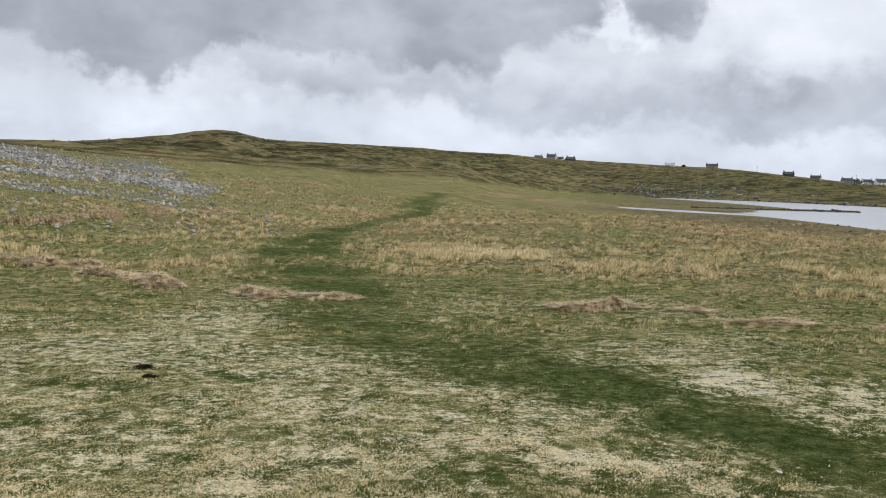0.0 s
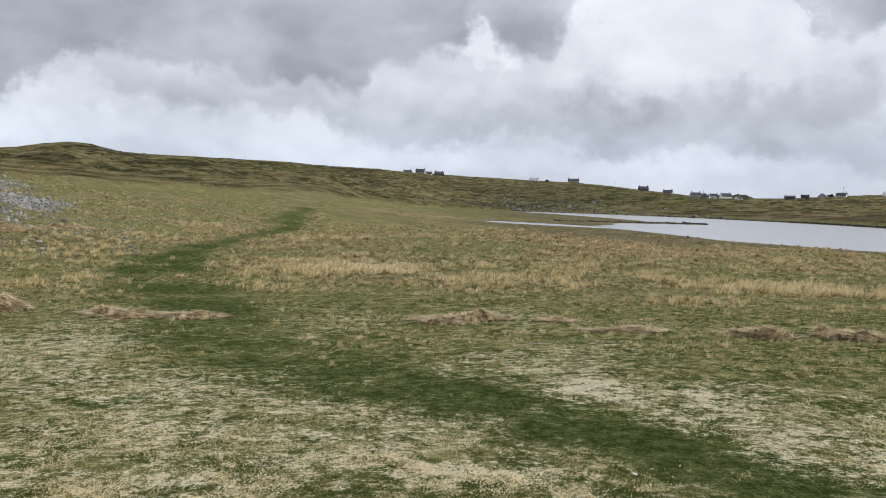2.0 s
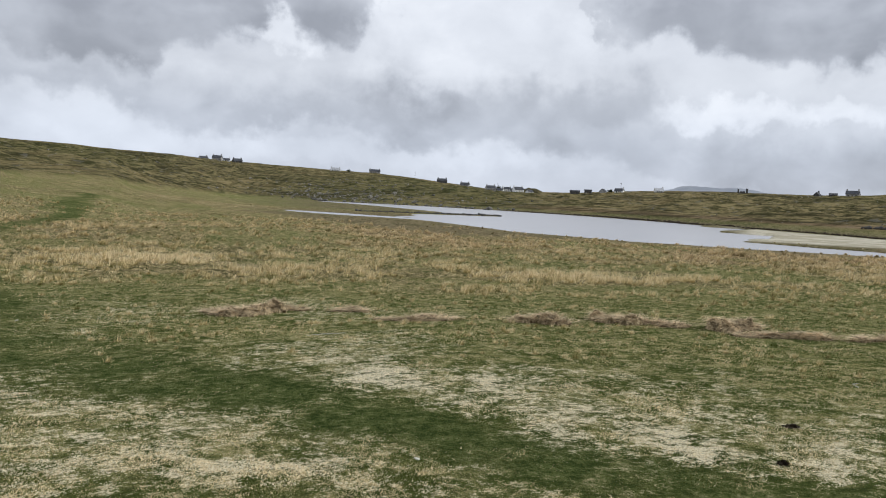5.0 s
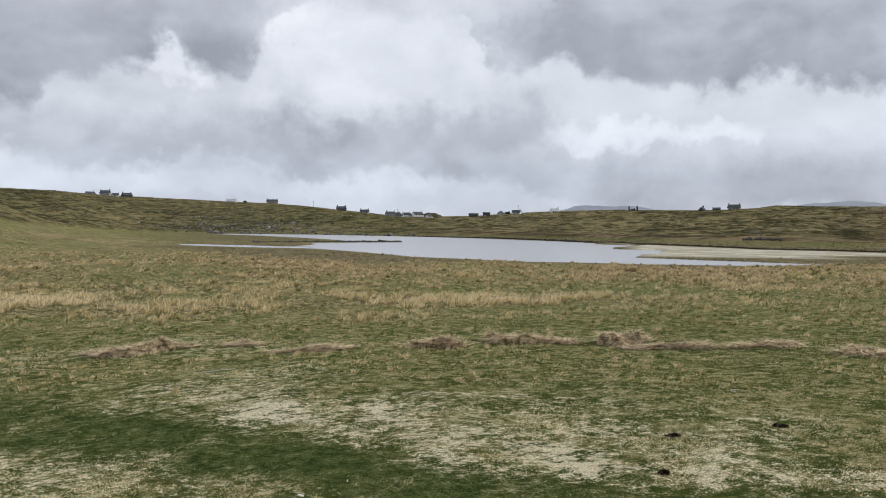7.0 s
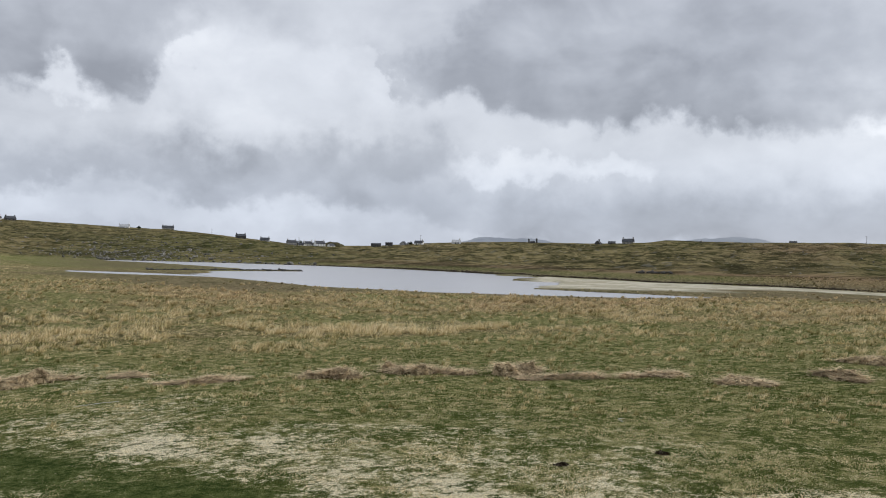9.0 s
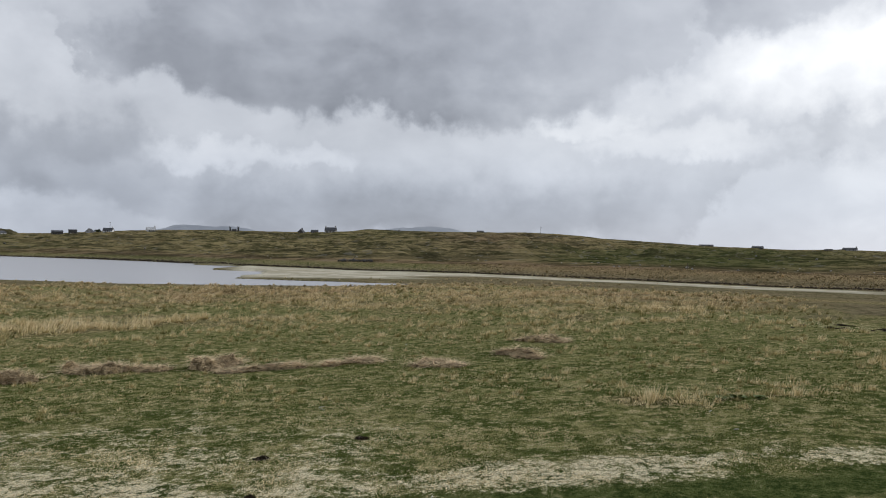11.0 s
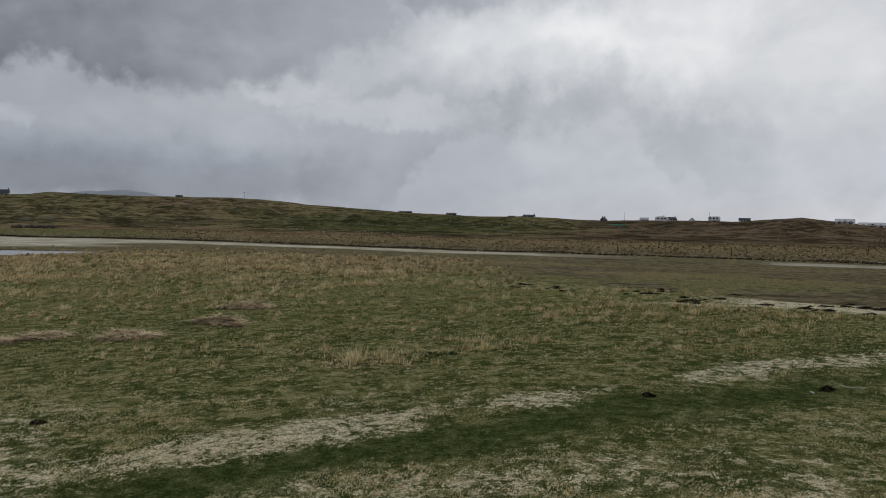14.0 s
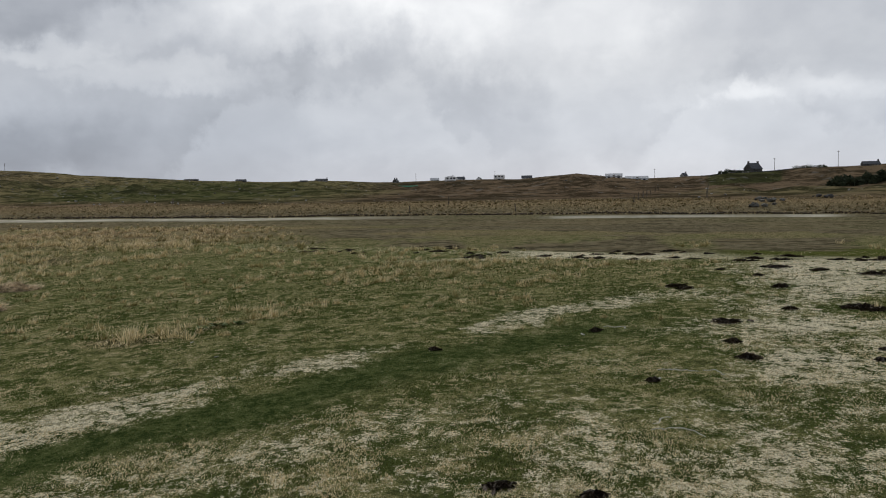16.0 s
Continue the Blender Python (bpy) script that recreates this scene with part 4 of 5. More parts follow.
# right-hand ridge
house(74.0, 545, 16, 7, 1.6, 1.2, 0, M_DARKWALL, M_SLATE, 0, 2, label="long low dark shed on the skyline")
house(77.2, 560, 12, 7, 1.8, 1.6, 10, M_DARKWALL, M_SLATE, 0, 2, label="low dark barn on the skyline")
house(82.6, 575, 15, 8, 2.2, 2.0, -10, M_GREYWALL, M_SLATE, 1, 3, label="long low grey bungalow on the ridge")
house(81.4, 570, 9, 6, 1.4, 1.2, 10, M_DARKWALL, M_SLATE, 0, 2, label="low dark shed beside the bungalow")
house(87.7, 590, 7, 6, 3.4, 2.6, 60, M_DARKWALL, M_SLATE, 2, 1, label="dark two-chimney gable house")
house(90.4, 590, 11, 7, 2.4, 2.4, 5, M_WHITEWALL, M_PALEROOF, 0, 3, label="white house with pale roof on the ridge")
house(91.5, 588, 11, 8, 3.0, 3.4, 50, M_WHITEWALL, M_SLATE, 1, 2, label=WHITE_H)
house(92.2, 592, 11, 7, 2.8, 3.0, 30, M_WHITEWALL, M_SLATE, 1, 2, label=WHITE_H)
house(93.5, 590, 7, 6, 2.4, 2.8, 75, M_WHITEWALL, M_SLATE, 0, 1, label="white gabled cottage by the power line")
house(96.8, 560, 13, 7, 2.6, 2.6, 3, M_WHITEWALL, M_SLATE, 0, 3, label="long dark-roofed house with white front")
house(102.7, 228, 8, 4.5, 2.0, 1.2, 0, M_WHITEWALL, M_PALEROOF, 0, 3, label="long white shed with pale sheet roof")
house(104.2, 228, 11, 4.5, 2.0, 1.1, 4, M_WHITEWALL, M_PALEROOF, 0, 4, label="long white shed with pale sheet roof")
house(107.3, 480, 6, 5, 2.6, 2.6, 50, M_GREYWALL, M_SLATE, 1, 1, label=GREY_H)
house(110.5, 402, 9, 5, 2.0, 1.2, 5, M_DARKWALL, M_SLATE, 0, 2, label="low dark outbuilding beside the tall house")
house(111.6, 400, 13, 9, 4.4, 4.8, 50, M_DARKWALL, M_SLATE, 2, 2, 1, label="tall dark stone house on a mound", porch=True)
house(118.4, 400, 13, 7, 2.8, 2.2, 20, M_DARKWALL, M_SLATE, 1, 2, label="dark stone cottage on the skyline")

# ---------------------------------------------------------------- grass
def build_grass(name, count, r0, r1, law, seed, label, keep, tall, tint_shift=0.0, flat=1.0, clod=0.26, broad=1.0, a0=-33.0, a1=124.0):
    """Blades over the meadow: law 'near' thins with distance squared, 'far' with distance."""
    rng = np.random.default_rng(seed)
    u = rng.random(count)
    r = 1 / (1 / r0 + u * (1 / r1 - 1 / r0)) if law == "near" else r0 * (r1 / r0) ** u
    az = radians(1) * rng.uniform(a0, a1, count)
    x, y = r * np.sin(az), r * np.cos(az)
    k = cover(x, y)
    ok = rng.random(count) < keep(k, x, y, r)
    x, y, r = x[ok], y[ok], r[ok]
    k = [q[ok] for q in k]
    n = len(x)
    z = ground_z(x, y)
    path, bare, straw, heath = k[0], k[1], k[2], k[3]
    clump = np.clip(0.55 + 2.2 * fbm(x, y, 0.45, 3, 51), 0.15, 1.6)
    h = tall(k, x, y, r) * clump * rng.uniform(0.6, 1.3, n)
    wdt = broad * (0.0034 + 0.00050 * r) * rng.uniform(0.7, 1.5, n)
    turn = rng.uniform(0, 2 * np.pi, n)
    lean = rng.normal(0, 0.7, n)
    dirx, diry = np.cos(turn), np.sin(turn)
    windx, windy = 0.16, -0.1
    tip = np.stack([x + h * (lean * dirx + windx) * (1.6 - 0.6 * flat), y + h * (lean * diry + windy) * (1.6 - 0.6 * flat), z + h * flat + 0.004], -1)
    base = np.stack([x, y, z - 0.01], -1)
    side = np.stack([-diry * wdt, dirx * wdt, np.zeros(n)], -1)
    verts = np.stack([base - side, base + side, tip], 1).reshape(-1, 3)
    faces = np.arange(3 * n).reshape(-1, 3)
    me = mesh_tris(name, verts, faces, M_BLADE)
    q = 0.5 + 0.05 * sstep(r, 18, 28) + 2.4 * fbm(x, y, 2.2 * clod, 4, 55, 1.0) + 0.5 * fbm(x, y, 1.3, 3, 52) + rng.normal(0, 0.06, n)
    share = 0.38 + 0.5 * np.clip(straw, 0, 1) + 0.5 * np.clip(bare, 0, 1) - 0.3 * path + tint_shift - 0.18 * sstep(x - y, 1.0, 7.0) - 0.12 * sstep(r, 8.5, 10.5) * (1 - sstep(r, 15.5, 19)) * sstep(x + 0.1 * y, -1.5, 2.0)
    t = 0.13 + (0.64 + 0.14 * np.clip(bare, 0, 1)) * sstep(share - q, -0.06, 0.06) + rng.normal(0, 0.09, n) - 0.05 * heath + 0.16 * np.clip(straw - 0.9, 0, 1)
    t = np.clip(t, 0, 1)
    at = me.attributes.new("tint", "FLOAT", "POINT")
    # greener root, bleached tip; the darker root also puts shade into the colour
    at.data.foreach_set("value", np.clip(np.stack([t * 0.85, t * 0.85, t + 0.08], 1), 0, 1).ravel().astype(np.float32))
    at = me.attributes.new("rust", "FLOAT", "POINT")
    at.data.foreach_set("value", np.repeat(np.clip(heath, 0, 1), 3).astype(np.float32))
    return tagged(new(name, me), label, "grass", kind="stuff")


def keep_turf(k, x, y, r):
    return np.clip(1.0 - 0.6 * np.clip(k[1] - 0.25, 0, 1) - 0.45 * k[0], 0.05, 1) * (1 - k[5]) * (1 - k[7] * .5) * (1 - sstep(r, 17, 22) * sstep(x * 0.2 - y, 0, 3))


def tall_turf(k, x, y, r):
    return (0.017 + 0.024 * sstep(r, 8.5, 12)) * (1 - 0.5 * k[0]) + 0.04 * np.clip(k[2], 0, 1)


def keep_litter(k, x, y, r):
    return np.clip(0.9 * k[1] + 0.08, 0, 1) * (1 - 0.8 * k[0]) * sstep(fbm(x, y, 0.22, 2, 54), -0.12, 0.1)


def tall_litter(k, x, y, r):
    return 0.036 + 0 * r


def keep_tuft(k, x, y, r):
    return np.clip(k[2] + 0.6 * k[3] + 0.25 * sstep(r, 9, 13) - 0.15, 0, 1) * (1 - k[0]) * (1 - np.clip(1.3 * k[1], 0, 1) * (r < 20)) * (1 - k[5]) * (1 - k[4]) * np.maximum(sstep(fbm(x, y, 0.7, 2, 53), -0.02, 0.16), sstep(k[2], 1.0, 1.4)) * (1 - sstep(r, 19, 25) * sstep(x * 0.2 - y, 0, 3))


def keep_far(k, x, y, r):
    return np.clip(0.25 + k[2], 0, 1) * (1 - k[0]) * (1 - k[4]) * (1 - k[5]) * sstep(fbm(x, y, 1.8, 3, 56), -0.12, 0.1)


def tall_tuft(k, x, y, r):
    return 0.07 + 0.09 * np.clip(k[2], 0, 1) + 0.06 * np.clip(k[2] - 1, 0, 1)


def build_tussocks(name, clumps, blades, r0, r1, seed, label, keep, tall, a0=-33.0, a1=124.0, broad=0.8, fade=0.0):
    """Grass growing in separate clumps: each a fan of drooping blades round one root, with gaps between."""
    rng = np.random.default_rng(seed)
    r = r0 * (r1 / r0) ** rng.random(clumps)
    az = radians(1) * rng.uniform(a0, a1, clumps)
    cx, cy = r * np.sin(az), r * np.cos(az)
    k = cover(cx, cy)
    ok = rng.random(clumps) < keep(k, cx, cy, r)
    cx, cy, r = cx[ok], cy[ok], r[ok]
    k = [q[ok] for q in k]
    n = len(cx)
    size = tall(k, cx, cy, r) * rng.uniform(0.65, 1.35, n)
    share = 0.34 + 0.5 * np.clip(k[2], 0, 1) + 0.4 * fbm(cx, cy, 2.5, 3, 57)
    tone = np.where(rng.random(n) < share + 0.2, 0.84, 0.5) + rng.normal(0, 0.07, n) + 0.3 * np.clip(k[2] - 0.9, 0, 1)
    rep_ = lambda q: np.repeat(q, blades)
    m = n * blades
    bx, by = rep_(cx) + rng.normal(0, 0.25, m) * rep_(size), rep_(cy) + rng.normal(0, 0.25, m) * rep_(size)
    turn, out = rng.uniform(0, 2 * np.pi, m), rng.uniform(0.2, 1.15, m)
    h = rep_(size) * np.sqrt(np.clip(1.35 - out, 0.1, 1)) * rng.uniform(0.6, 1.1, m)
    z = rep_(ground_z(cx, cy))
    reach = rep_(size) * out
    tip = np.stack([bx + reach * np.cos(turn) + 0.25 * h, by + reach * np.sin(turn) - 0.15 * h, z + h], -1)
    wdt = broad * (0.003 + 0.00045 * rep_(r)) * rng.uniform(0.7, 1.4, m)
    side = np.stack([-np.sin(turn) * wdt, np.cos(turn) * wdt, np.zeros(m)], -1)
    base = np.stack([bx, by, z - 0.02], -1)
    me = mesh_tris(name, np.stack([base - side, base + side, tip], 1).reshape(-1, 3), np.arange(3 * m).reshape(-1, 3), M_BLADE)
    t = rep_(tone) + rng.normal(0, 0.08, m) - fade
    # greener roots, and the shade between tussocks painted into the blade tint
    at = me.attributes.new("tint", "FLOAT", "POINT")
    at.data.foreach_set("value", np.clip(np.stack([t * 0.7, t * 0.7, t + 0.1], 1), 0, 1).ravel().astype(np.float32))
    at = me.attributes.new("rust", "FLOAT", "POINT")
    at.data.foreach_set("value", np.repeat(np.clip(rep_(k[3] * (1 - np.clip(k[2] - 0.9, 0, 1))), 0, 1), 3).astype(np.float32))
    return tagged(new(name, me), label, "grass", kind="stuff")


def keep_clump(k, x, y, r):
    return np.clip(0.9 * k[2] + 0.85 * k[3] + 0.22 * sstep(r, 8, 12), 0, 1) * (1 - k[0]) * (1 - np.clip(1.2 * k[1], 0, 1) * (r < 20)) * (1 - k[5]) * (1 - k[4]) * np.maximum(sstep(fbm(x, y, 1.1, 2, 53), -0.12, 0.06), sstep(k[2], 0.9, 1.3)) * (1 - sstep(r, 19, 25) * sstep(x * 0.2 - y, 0, 3))


def size_clump(k, x, y, r):
    return 0.07 + 0.09 * np.clip(k[2], 0, 1) + 0.07 * k[3] + 0.03 * np.clip(k[2] - 1, 0, 1) + 0.05 * sstep(r, 14, 24)


def keep_bank(k, x, y, r):
    az = np.degrees(np.arctan2(x, y)) % 360
    rb = at_bearing(az, BANK_R)
    return sstep(r, rb - 0.5, rb + 1.0) * (1 - sstep(r, rb + 7, rb + 14)) * np.clip(0.7 + 2.5 * fbm(x, y, 6, 3, 58), 0, 1)


def size_bank(k, x, y, r):
    return 0.15 + 0.16 * fbm(x, y, 9, 3, 59)


build_grass("short_grass", 620000, 3.4, 34, "near", 61, "short cropped grass mixed with bleached dead blades", keep_turf, tall_turf, 0.0, 0.45, 0.24, 1.15)
build_grass("dead_grass_litter", 340000, 3.4, 26, "near", 63, "bleached dead grass lying flat over the turf", keep_litter, tall_litter, 0.6, 0.12, 0.24, 1.4)
build_grass("coarse_grass", 150000, 8, 90, "far", 62, "straw-coloured coarse grass bent by the wind", keep_tuft, tall_tuft, 0.0, 0.5, 0.65, 0.8)
build_tussocks("tussock_grass", 44000, 26, 7.5, 88, 65, "tussocks of straw-coloured grass with dark gaps between", keep_clump, size_clump)
build_tussocks("bank_grass", 22000, 9, 70, 118, 66, "tall russet grass along the bank below the hillside", keep_bank, size_bank, 54.0, 124.0, 1.0, 0.24)
build_grass("pasture_tufts", 150000, 48, 190, "far", 64, "coarse dry grass over the far pasture", keep_far, tall_tuft, 0.05, 0.6, 1.6, 0.8, -33.0, 11.0)


# ---------------------------------------------------------------- heaps of dry wrack
def wrack_heap(x, y, length, width, height, turn, seed, hole=False):
    """A low matted heap: steep ragged sides, a lumpy top, combed fibres lying along it."""
    rng = np.random.default_rng(seed)
    ob = thing("wrack_heap", x, y, float(ground_z(x, y)), turn, "dry matted pinkish-brown heap of beached seaweed on the grass", "seaweed heap", "wrack line")
    n, m = int(30 + 24 * length), 26
    c, s_ = math.cos(radians(turn)), math.sin(radians(turn))
    u, v = np.meshgrid(np.linspace(-1, 1, n + 1), np.linspace(-1, 1, m + 1), indexing="ij")
    px = u * length / 2
    bend = 0.25 * width * np.sin(u * 2.3 + seed)
    py = v * width / 2 * (1 + 0.9 * fbm(u * 2.0, u * 0 + seed, 1.0, 2, seed)) + bend
    gz = ground_z(x + px * c - py * s_, y + px * s_ + py * c) - ob.location.z
    e = np.clip(0.75 - (np.abs(u) ** 2.6 + np.abs(v) ** 2.0) + 2.6 * fbm(px + seed, py, 0.5, 4, seed + 1, 0.7), 0, 1) * (np.abs(u) < 0.99) * (np.abs(v) < 0.99)
    lump = np.clip(0.6 + 3.0 * fbm(px * 0.7 + seed, py * 1.4, 0.42, 4, seed + 2, 0.7), 0.1, 1.5)
    h = 0.78 * height * e ** 0.6 * lump + (e > 0.02) * 0.05 * fbm(px * 1.5, py * 4, 0.12, 3, seed + 3)
    if hole:
        h = h - height * 0.4 * np.exp(-((u + 0.35) / 0.2) ** 2 - ((v + 0.3) / 0.4) ** 2)
    z = gz + np.where(e > 0.02, np.maximum(h, 0.02), -0.04)
    verts = np.stack([px, py, z], -1).reshape(-1, 3)
    i, j = np.meshgrid(np.arange(n), np.arange(m), indexing="ij")
    q = (i * (m + 1) + j).ravel()
    mound = new("mound", mesh_tris("mound", verts, np.stack([q, q + m + 1, q + m + 2, q + 1], -1), M_WRACK))
    mound.parent = ob
    top = verts[(e > 0.05).ravel()]
    k = int(1100 * length * max(width, 0.5))
    base = top[rng.integers(0, len(top), k)] + np.c_[rng.normal(0, 0.04, (k, 2)), np.full(k, 0.008)]
    ang, ln = rng.normal(0.15, 0.55, k) + math.pi * (rng.random(k) < 0.5), rng.uniform(0.07, 0.3, k)
    d = np.c_[np.cos(ang) * ln, np.sin(ang) * ln, rng.normal(0.01, 0.03, k)]
    s = np.c_[-np.sin(ang), np.cos(ang), np.zeros(k)] * 0.009
    fv = np.stack([base - s, base + s, base + d], 1).reshape(-1, 3)
    fib = new("fibre_mat", mesh_tris("fibre_mat", fv, np.arange(3 * k).reshape(-1, 3), M_FIBRE))
    fib.parent = ob
    tagged(fib, kind="stuff")
    return ob


# x, y, length, width, height, turn
HEAPS = [(-10.3, 19.1, 2.0, .9, .16, -28), (-8.7, 18.1, 2.0, 1.0, .2, -33), (-7.2, 17.0, 1.7, .9, .18, -36), (-5.75, 15.8, 1.7, 1.0, .22, -30),
         (-3.55, 14.7, 1.3, .8, .15, -14), (-2.4, 14.6, 1.5, .7, .13, -2), (2.4, 13.8, 1.75, .9, .25, -12), (4.75, 12.35, 1.5, .5, .1, -20), (4.0, 13.7, .7, .4, .07, -15)]
HEAPS2 = [(6.6, 11.6, 1.2, .8, .2, -20), (8.0, 11.45, 1.0, .8, .27, -32), (8.6, 10.8, .75, .6, .17, -40), (9.25, 10.25, 1.0, .7, .22, -32), (9.3, 9.2, 1.6, .4, .1, -48),
          (10.5, 8.4, 1.0, .6, .15, -60), (10.75, 6.9, .9, .6, .16, -62), (12.4, 6.45, 1.1, .7, .2, -75), (15.2, 7.4, 1.1, .6, .12, -35)]
HEAPS3 = [(-16.7, 32.2, 4.6, 1.8, .3, 72), (-15.9, 36.8, 4.6, 1.8, .32, 76), (-14.8, 41.6, 4.8, 1.8, .3, 76), (-13.9, 47.5, 5.0, 1.6, .25, 82)]
for i, (x, y, l, w, h, t) in enumerate(HEAPS + HEAPS2 + HEAPS3):
    wrack_heap(x, y, l, w, h, t, 100 + i, hole=i == 10)


# ---------------------------------------------------------------- dark seaweed
def seaweed(x, y, length, width, turn, seed):
    rng = np.random.default_rng(seed)
    ob = thing("seaweed_clump", x, y, float(ground_z(x, y)), turn, "dark brown tangled clump of seaweed washed onto sand and turf", "seaweed", "strand line seaweed")
    k = int(90 + 240 * length)
    groups = max(1, int(length * 4))
    gx, gy, gs = rng.uniform(-0.42, 0.42, groups) * length, rng.normal(0, width / 3, groups), rng.uniform(0.05, 0.16, groups) * (0.6 + 0.5 * length) * min(1, 2.5 * length)
    pick = rng.integers(0, groups, k)
    cx, cy = gx[pick] + rng.normal(0, 1.0, k) * gs[pick], gy[pick] + rng.normal(0, 0.9, k) * gs[pick]
    verts, faces = [], []
    for a, b in zip(cx, cy):
        ang, ln, wd = rng.normal(0, 0.9), rng.uniform(0.01, 0.05) * (0.7 + 0.8 * length), rng.uniform(0.003, 0.010) * (1 + 0.4 * length)
        hx, hy = x + a * math.cos(radians(turn)) - b * math.sin(radians(turn)), y + a * math.sin(radians(turn)) + b * math.cos(radians(turn))
        zz = float(ground_z(hx, hy)) - ob.location.z
        top = 0.006 + (0.012 + 0.07 * min(length, 1)) * rng.random() * math.exp(-(a / (length / 3)) ** 2)
        dx, dy = math.cos(ang), math.sin(ang)
        i0 = len(verts)
        for t, hz in ((-1, 0.0), (0, top), (1, 0.004)):
            verts += [(a + dx * ln * t - dy * wd, b + dy * ln * t + dx * wd, zz + hz), (a + dx * ln * t + dy * wd, b + dy * ln * t - dx * wd, zz + hz + 0.012)]
        faces += [(i0, i0 + 1, i0 + 3, i0 + 2), (i0 + 2, i0 + 3, i0 + 5, i0 + 4)]
    fronds = new("frond_tangle", mesh_tris("frond_tangle", np.array(verts), np.array(faces), M_WEED))
    fronds.parent = ob
    tagged(fronds, kind="stuff")


WEEDS = [(14.1, -6.1, 2.6, .6), (13.5, -6.3, 1.4, .5), (12.1, -4.6, .9, .4), (13.1, -4.6, .8, .3), (12.7, -6.8, 1.6, .5), (11.7, -6.0, 1.2, .4),
         (9.0, -4.1, .8, .35), (8.7, -4.4, 1.1, .4), (7.5, -2.8, .6, .3), (6.9, -3.4, .6, .3), (6.5, -1.7, .16, .1), (8.5, -2.95, .3, .12),
         (8.55, -1.7, .2, .1), (4.45, -.87, .12, .1), (4.65, -.45, .14, .08), (7.95, -.1, .16, .07), (16.1, -3.25, .4, .3)]
WEEDS2 = [(19.3, -1.3, 3.0, .5), (21.2, .8, 3.0, .5), (17.5, -3.9, 2.4, .5), (11.5, -3.5, .7, .3), (16, -5, 2.2, .5), (18, -2.4, 2.0, .5), (22.5, 3, 2.5, .5),
          # three dark clods and a scrape of bare peat, built as seaweed clumps
          (4.3, 4.1, .08, .05), (5.2, 4.9, .1, .05), (6.2, 4.7, .1, .05), (-2.8, 7.3, .5, .12)]
serial = 200
for x, y, l, w in WEEDS + WEEDS2:
    facing = -math.degrees(math.atan2(x, y))
    for q in range(max(1, int(round(l * 3.0)))):
        s, d = (random.uniform(-0.6, 0.6) * l, random.gauss(0, 0.3 + 0.25 * l)) if l > 0.45 else (0.0, 0.0)
        px, py = x + s * math.cos(radians(facing)) - d * math.sin(radians(facing)), y + s * math.sin(radians(facing)) + d * math.cos(radians(facing))
        size = random.uniform(0.05, 0.26) * (1 + 0.15 * l) if l > 0.45 else l * 0.8
        seaweed(px, py, size, size * random.uniform(0.6, 1.1), facing + random.uniform(-25, 25), serial)
        serial += 1


# ---------------------------------------------------------------- stones
def stone_mesh(seed, flat=0.6, sub=1):
    bm = bmesh.new()
    if sub:
        bmesh.ops.create_icosphere(bm, subdivisions=sub, radius=0.5)
    else:
        bmesh.ops.create_uvsphere(bm, u_segments=5, v_segments=3, radius=0.5)
        bmesh.ops.triangulate(bm, faces=bm.faces)
    for v in bm.verts:
        v.co *= 1 + 0.5 * noise.noise(v.co * 2.3 + Vector((seed * 3.1, 0, 0)))
        v.co.z *= flat
    return bm


def scatter_stones(name, xs, ys, sizes, mat, label, seed, sink=0.25, sub=1):
    rng = np.random.default_rng(seed)
    forms = []
    for q in range(5):
        bm = stone_mesh(seed + q, 0.55 + 0.07 * q, sub)
        bm.verts.index_update()
        forms.append((np.array([v.co[:] for v in bm.verts]), np.array([[v.index for v in f.verts] for f in bm.faces])))
        bm.free()
    zs = ground_z(xs, ys)
    vs, fs, off = [], [], 0
    for x, y, z, s in zip(xs, ys, zs, sizes):
        fv, ff = forms[rng.integers(0, 5)]
        t = rng.uniform(0, 6.28)
        c, n = math.cos(t), math.sin(t)
        p = fv * s * rng.uniform(0.75, 1.25, 3)
        vs.append(np.c_[p[:, 0] * c - p[:, 1] * n + x, p[:, 0] * n + p[:, 1] * c + y, p[:, 2] + z + s * sink])
        fs.append(ff + off)
        off += len(fv)
    me = mesh_tris(name, np.concatenate(vs), np.concatenate(fs), mat)
    return tagged(new(name, me), label, "stones", kind="stuff")


rng = np.random.default_rng(7)
az, rr = rng.uniform(-40, -14, 36000), rng.uniform(46, 84, 36000)
sx, sy = rr * np.sin(np.radians(az)), rr * np.cos(np.radians(az))
sel = rng.random(36000) < cover(sx, sy)[4] * np.clip(0.78 + 2.4 * fbm(sx, sy, 5, 3, 71), 0, 1)
scatter_stones("shingle", sx[sel], sy[sel], rng.gamma(3, 0.035, int(sel.sum())) + 0.05, M_STONE, "bank of loose grey beach cobbles among the grass", 80, sub=0)
az, rr = rng.uniform(-36, -12, 500), rng.uniform(34, 60, 500)
scatter_stones("scattered_cobbles", rr * np.sin(np.radians(az)), rr * np.cos(np.radians(az)), rng.gamma(3, 0.03, 500) + 0.04, M_STONE, "pale cobbles strewn over the grass below the bank", 90)

